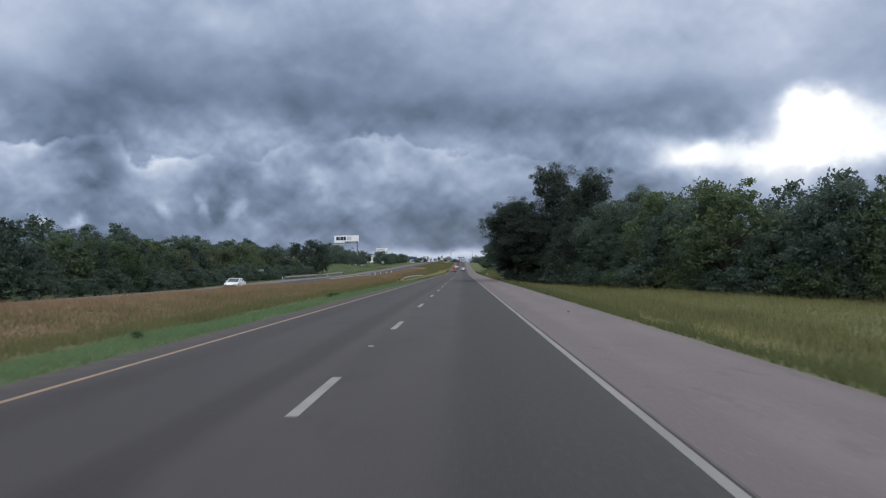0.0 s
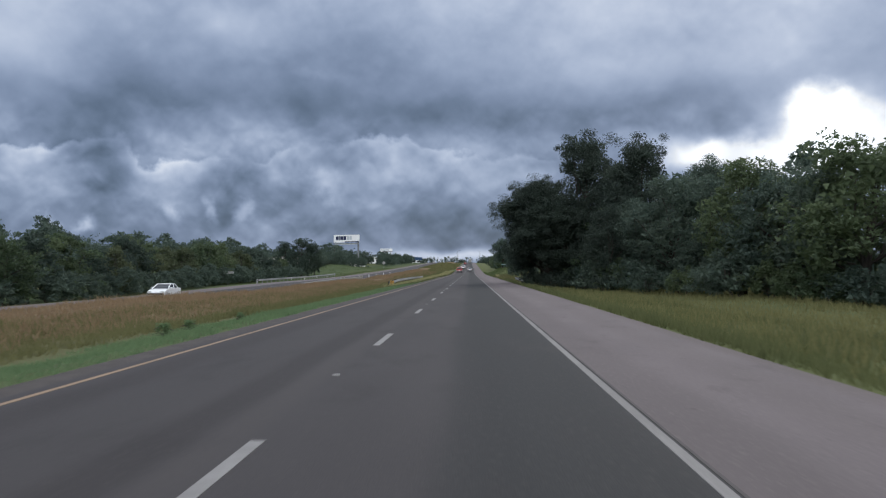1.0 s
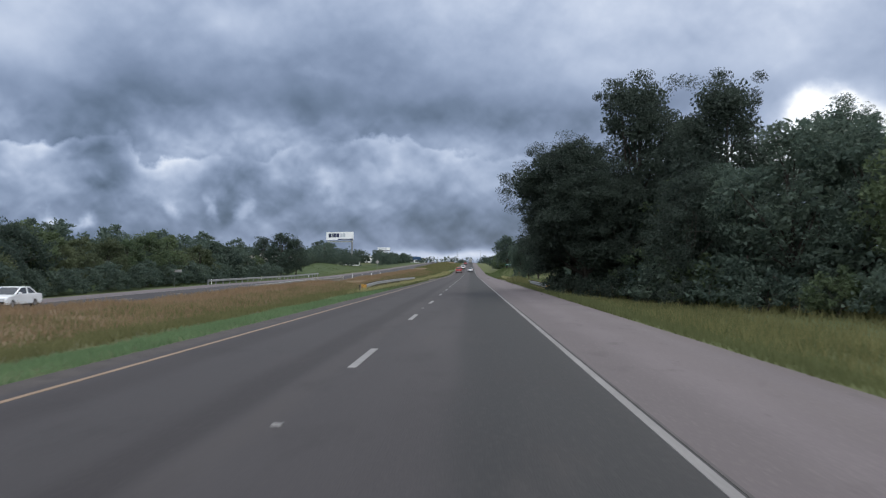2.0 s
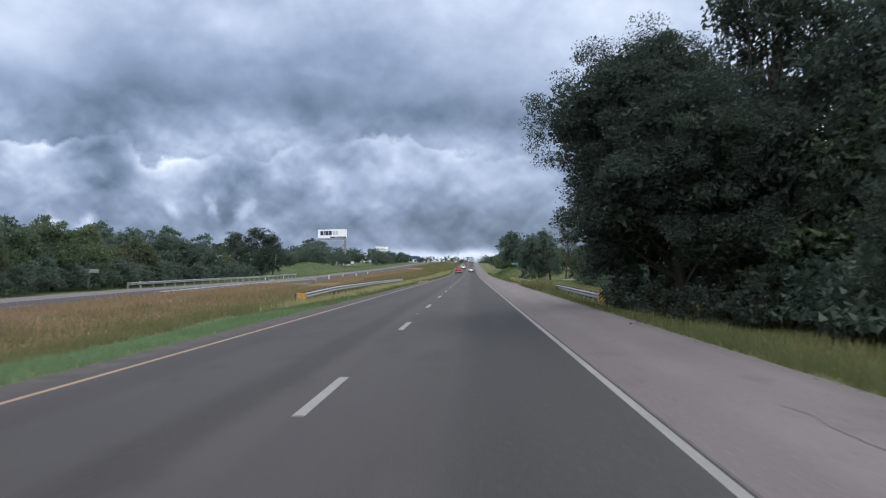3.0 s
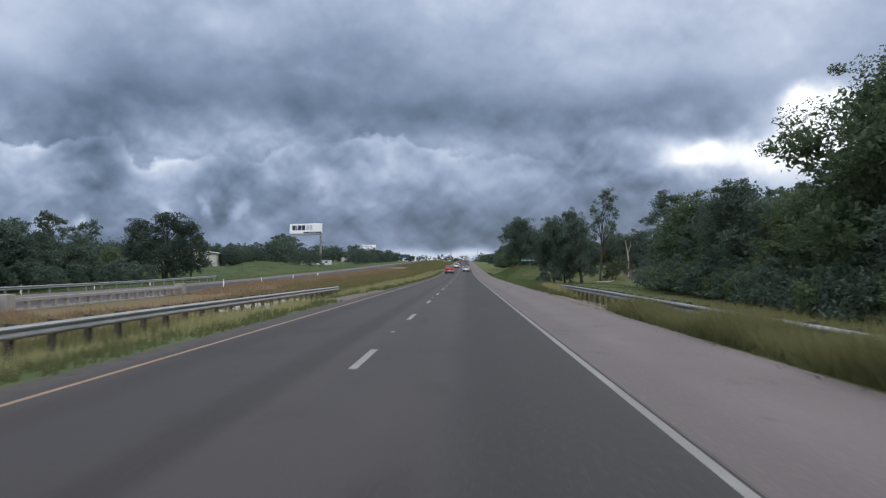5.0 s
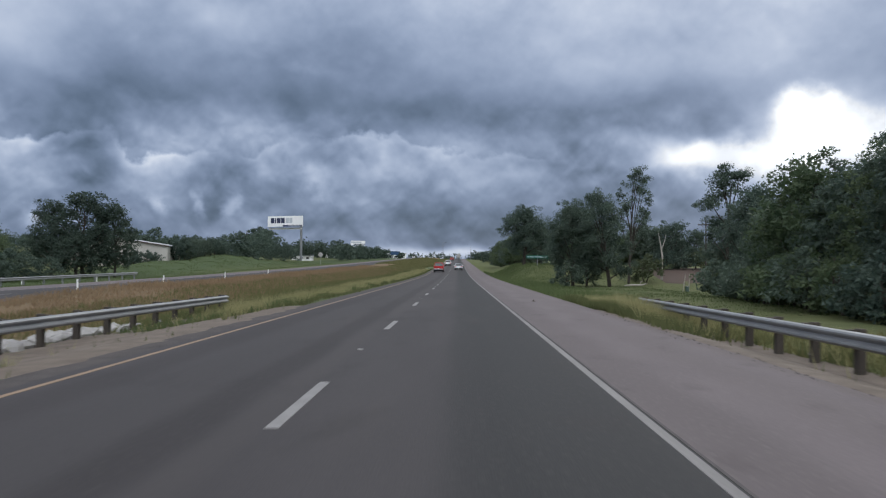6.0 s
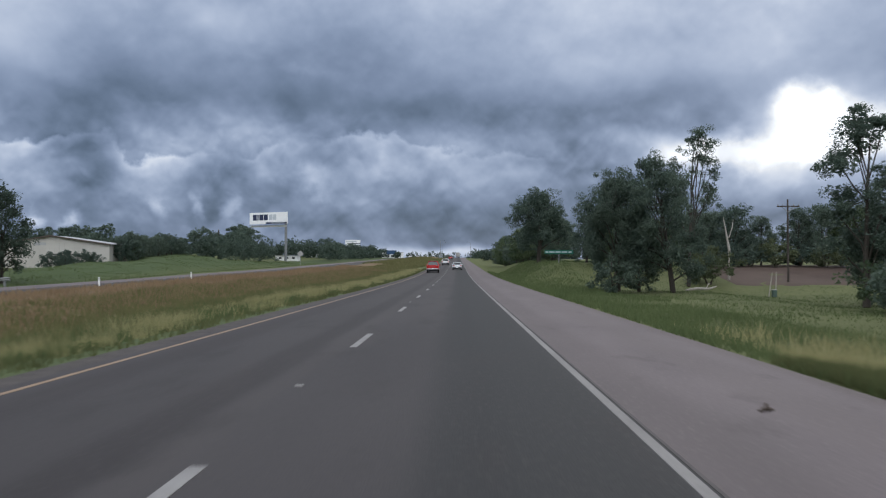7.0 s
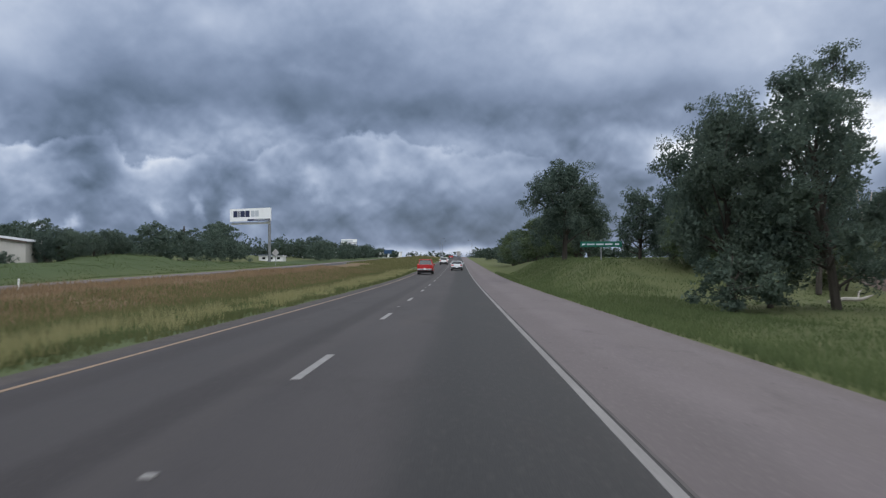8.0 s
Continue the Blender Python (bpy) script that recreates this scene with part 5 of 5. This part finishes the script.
log = thing("fallen_branch", 22.6, 276, gz(22.6, 276) + 0.18, 20, "bleached fallen branch lying in the grass", "branch")
part("limb", tubed([(-1.6, 0, 0.0), (-0.4, 0.1, 0.12), (0.8, 0, 0.08), (1.9, 0.2, 0.3)], [0.09, 0.13, 0.11, 0.04], 7), DEADWOOD, log)
part("twig", tubed([(0.6, 0, 0.1), (1.1, 0.4, 0.5), (1.5, 0.6, 0.6)], [0.06, 0.04, 0.015], 5), DEADWOOD, log)

field = sheet_mesh("ground_field", np.linspace(27, 70, 30), np.linspace(282, 308, 20), lambda X, Y: ground_z(X, Y) + 0.05 + 0.05 * ripple(X, Y, 1.4) - 0.3 * ((X < 28) | (Y < 283)), DIRT)
tagged(field, "bare reddish brown earth field", "field", kind="structure")


# ---- metal barn and low building ----
def barn(x, y, w, d, eave, ridge, label):
    z = gz(x, y) - 0.3
    b = thing("metal_barn", x, y, z, 0, label, "barn")
    part("wall", prism([(-w / 2, 0), (w / 2, 0), (w / 2, eave), (0, ridge - 0.05), (-w / 2, eave)], "y", 0, d), SHEETMETAL, b, "cream ribbed sheet-metal walls")
    for s in (-1, 1):
        bm = prism([(0, ridge), (s * (w / 2 + 0.4), eave - 0.05), (s * (w / 2 + 0.4), eave + 0.1), (0, ridge + 0.15)], "y", -0.4, d + 0.4)
        part("roof", bm, ROOFMETAL, b, "grey metal roof slope")
    for k in range(int(w / 0.9)):
        rx = -w / 2 + 0.45 + k * 0.9
        top = eave + (ridge - eave) * (1 - abs(rx) / (w / 2)) - 0.15
        part("rib", boxed((rx, -0.02, top / 2), (0.06, 0.05, top), 0.005), SHEETMETAL, b)
    low = gz(x, y) - z
    for cx, dw in ((0.6, 2.4), (3.7, 2.3)):
        dr = part("door", boxed((cx, -0.06, low + 1.4), (dw, 0.08, 3.0), 0.02), SHEETMETAL, b, "cream sliding door with dark frame")
        for fx, fz, sx, sz in ((cx, low + 2.95, dw + 0.4, 0.18), (cx - dw / 2 - 0.1, low + 1.4, 0.18, 3.0), (cx + dw / 2 + 0.1, low + 1.4, 0.18, 3.0)):
            part("door_frame", boxed((fx, -0.10, fz), (sx, 0.08, sz), 0.01), TRIM, dr)
    for s in (-1, 1):
        part("fascia", prism([(0, ridge - 0.02), (s * (w / 2 + 0.4), eave - 0.2), (s * (w / 2 + 0.4), eave + 0.04), (0, ridge + 0.2)], "y", -0.46, -0.42), BROWNTRIM, b, "dark brown roof edge")
    part("vent_panel", boxed((-w * 0.1, -0.05, eave + 0.1), (2.2, 0.05, 0.5), 0.01), ROOFMETAL, b)
    return b


barn(-74.5, 348, 21.4, 8, 5.6 - gz(-74.5, 348) + 0.3, 7.1 - gz(-74.5, 348) + 0.3, "cream sheet-metal barn behind a grassy mound")
z = gz(-70, 534)
lb = thing("low_building", -70, 534, z, 0, "low white roadside building under the billboard", "building")
part("wall", boxed((0, 0, 0.9), (9, 6, 2.0), 0.03), WHITE, lb)
part("roof", prism([(-4.9, 1.9), (4.9, 1.9), (4.4, 2.2), (-4.4, 2.2)], "y", -3.4, 3.4), ROOFMETAL, lb)
for k in (-2.6, 0.2, 2.9):
    wi = part("window", boxed((k, -3.02, 1.2), (1.1, 0.06, 0.7), 0.01), GLASS, lb)
    part("frame", boxed((k, -3.04, 0.82), (1.3, 0.12, 0.07), 0.01), TRIM, wi)
for x, y, w in ((-80, 700, 22), (-60, 900, 26)):
    s = thing("far_shop_building", x, y, gz(x, y), 0, "pale low commercial building among far trees", "building", "far buildings")
    part("wall", boxed((0, 0, 2.4), (w, 9, 5.0), 0.03), WHITE, s)
    part("roof", boxed((0, 0, 5.0), (w + 0.8, 9.8, 0.35), 0.03), ROOFMETAL, s)
    for k in range(5):
        part("window", boxed(((k - 2) * w / 6, -4.52, 1.8), (w / 10, 0.06, 1.8), 0.01), GLASS, s)
for x, y, h in ((-10.5, 700, 11), (9, 760, 11), (-12, 840, 12)):
    lp = thing("street_lamp", x, y, gz(x, y), 0, "slim grey street lamp far along the road", "street lamp", "far street lamps")
    part("pole", tubed([(0, 0, -0.3), (0, 0, h)], [0.14, 0.08], 8), STEEL, lp)
    part("arm", tubed([(0, 0, h - 0.1), (1.0 if x < 0 else -1.0, 0, h + 0.3), (2.2 if x < 0 else -2.2, 0, h + 0.35)], [0.06, 0.05, 0.05], 6), STEEL, lp)
    part("lamp_head", boxed((2.4 if x < 0 else -2.4, 0, h + 0.32), (0.8, 0.3, 0.14), 0.03), TRIM, lp)


# ---- rubble, gravel and litter ----
def stone(rng, s):
    bm = bmesh.new()
    bmesh.ops.create_icosphere(bm, subdivisions=1, radius=1.0)
    for q in bm.verts:
        q.co *= rng.uniform(0.7, 1.15)
        q.co = Vector((q.co.x * s, q.co.y * s * 0.8, q.co.z * s * 0.55))
    return bm


rk = random.Random(9)
rocks = [stone(rk, 0.32) for _ in range(4)]
rock_me = []
for bm in rocks:
    me = bpy.data.meshes.new("rock")
    bm.to_mesh(me)
    bm.free()
    me.materials.append(ROCK)
    rock_me.append(me)
for k in range(120):
    x, y = rk.uniform(-13.5, -10.7), rk.uniform(185, 201)
    o = new("riprap_rock", rk.choice(rock_me))
    o.matrix_world = pose(x, y, gz(x, y) + 0.06, rk.uniform(-20, 20), rk.uniform(-20, 20), rk.uniform(0, 360)) @ Matrix.Scale(rk.uniform(0.5, 1.5), 4)
    tagged(o, "pale limestone riprap rock behind the guardrail", "rock", "riprap by the culvert")
for nm, xs, ys in (("ground_gravel_left", (-5.95, -10.8), (180, 206)), ("ground_gravel_right", (5.01, 7.6), (170, 206))):
    g = sheet_mesh(nm, np.linspace(*sorted(xs), 14), np.linspace(*ys, 30), lambda X, Y: ground_z(X, Y) + 0.03 + 0.015 * ripple(X, Y, 3.0) - 0.12 * smooth(4, 0, np.minimum(Y - ys[0], ys[1] - Y)), SOIL)
    tagged(g, "bare gravelly soil at the culvert", "gravel", kind="structure")
for x, y, s in ((8.0, 190.5, 0.5), (7.7, 197, 0.35), (7.4, 183, 0.3)):
    o = new("litter_scrap", rk.choice(rock_me))
    o.matrix_world = pose(x, y, gz(x, y) + 0.08, 10, 5, 40) @ Matrix.Scale(s, 4)
    tagged(o, "small pale scrap lying under the guardrail", "litter")
chip = thing("tyre_scrap", 3.7, 29.7, float(road_z(29.7)) - 0.006, 70, "small dark rubber scrap on the shoulder", "debris")
part("tread", tubed([(-0.09, 0, 0.015), (0.0, 0.02, 0.03), (0.09, 0, 0.015)], [0.015, 0.028, 0.015], 6), TRIM, chip)
tyre = thing("tyre_scrap", 3.35, 209.2, float(road_z(209)) - 0.006, 25, "torn brown rubber scrap on the shoulder", "debris")
part("tread", tubed([(-0.10, 0, 0.014), (-0.03, 0.02, 0.028), (0.03, 0, 0.026), (0.11, 0.01, 0.014)], [0.014, 0.022, 0.022, 0.013], 6), BROWNTRIM, tyre)
part("flap", tubed([(0, 0, 0.03), (0.01, 0.01, 0.085)], [0.026, 0.018], 6), BROWNTRIM, tyre)


# ---- cracks and seams in the shoulder ----
def crack(name, pts, w, material, label):
    bm = bmesh.new()
    prev = None
    for i, (x, y) in enumerate(pts):
        ww = w * (0.6 + 0.8 * rk.random())
        a, b = bm.verts.new((x - ww, y, float(road_z(y)) - 0.001)), bm.verts.new((x + ww, y + 0.01, float(road_z(y)) - 0.001))
        if prev:
            bm.faces.new((prev[0], prev[1], b, a))
        prev = (a, b)
    me = bpy.data.meshes.new(name)
    bm.to_mesh(me)
    bm.free()
    me.materials.append(material)
    return tagged(new(name, me), label, "crack", "cracks in the shoulder")


for cx, y0, y1, turn in ((4.4, 108.6, 110.4, 0.9), (4.1, 111.2, 114.5, -0.3), (3.6, 128, 131, 0.2), (4.5, 134, 137, -0.25), (4.2, 143, 146, 0.3), (3.6, 92, 95, -0.2)):
    pts, x = [], cx
    for i in range(30):
        x += rk.uniform(-0.05, 0.05) + turn / 30
        pts.append((x, y0 + (y1 - y0) * i / 29))
    crack("shoulder_crack", pts, 0.011, TRIM, "dark meandering crack in the concrete shoulder")


def grit():
    """Loose chips along the outer edge of the shoulder."""
    rng = np.random.default_rng(6)
    n = 700
    c = np.stack([5.05 - np.abs(rng.normal(0, 0.16, n)), rng.uniform(96, 200, n), np.zeros(n)], 1)
    c[:, 2] = road_z(c[:, 1]) - 0.004
    k = np.array([(-1, -0.8, 0), (1, -0.6, 0), (0.1, 1, 0), (0, 0, 1.0)])
    s = (0.008 + 0.022 * rng.random(n) ** 2)[:, None, None]
    a = rng.uniform(0, 6.28, n)
    q = np.stack([k[None, :, 0] * np.cos(a)[:, None] - k[None, :, 1] * np.sin(a)[:, None], k[None, :, 0] * np.sin(a)[:, None] + k[None, :, 1] * np.cos(a)[:, None], np.repeat(k[None, :, 2], n, 0)], -1)
    v = (c[:, None, :] + q * s).reshape(-1, 3)
    f = (np.array([(0, 1, 3), (1, 2, 3), (2, 0, 3)])[None] + 4 * np.arange(n)[:, None, None]).reshape(-1, 3)
    tagged(new("edge_grit", fast_mesh("edge_grit", v, f, GRAVEL)), "loose stone chips along the shoulder's edge", "grit", kind="stuff")


grit()
spot = thing("tyre_scrap", 4.55, 109.3, float(road_z(109)) - 0.006, 40, "flat black rubber scrap on the shoulder", "debris")
part("tread", tubed([(-0.06, 0, 0.012), (0.0, 0.015, 0.02), (0.06, 0, 0.012)], [0.012, 0.022, 0.012], 6), TRIM, spot)
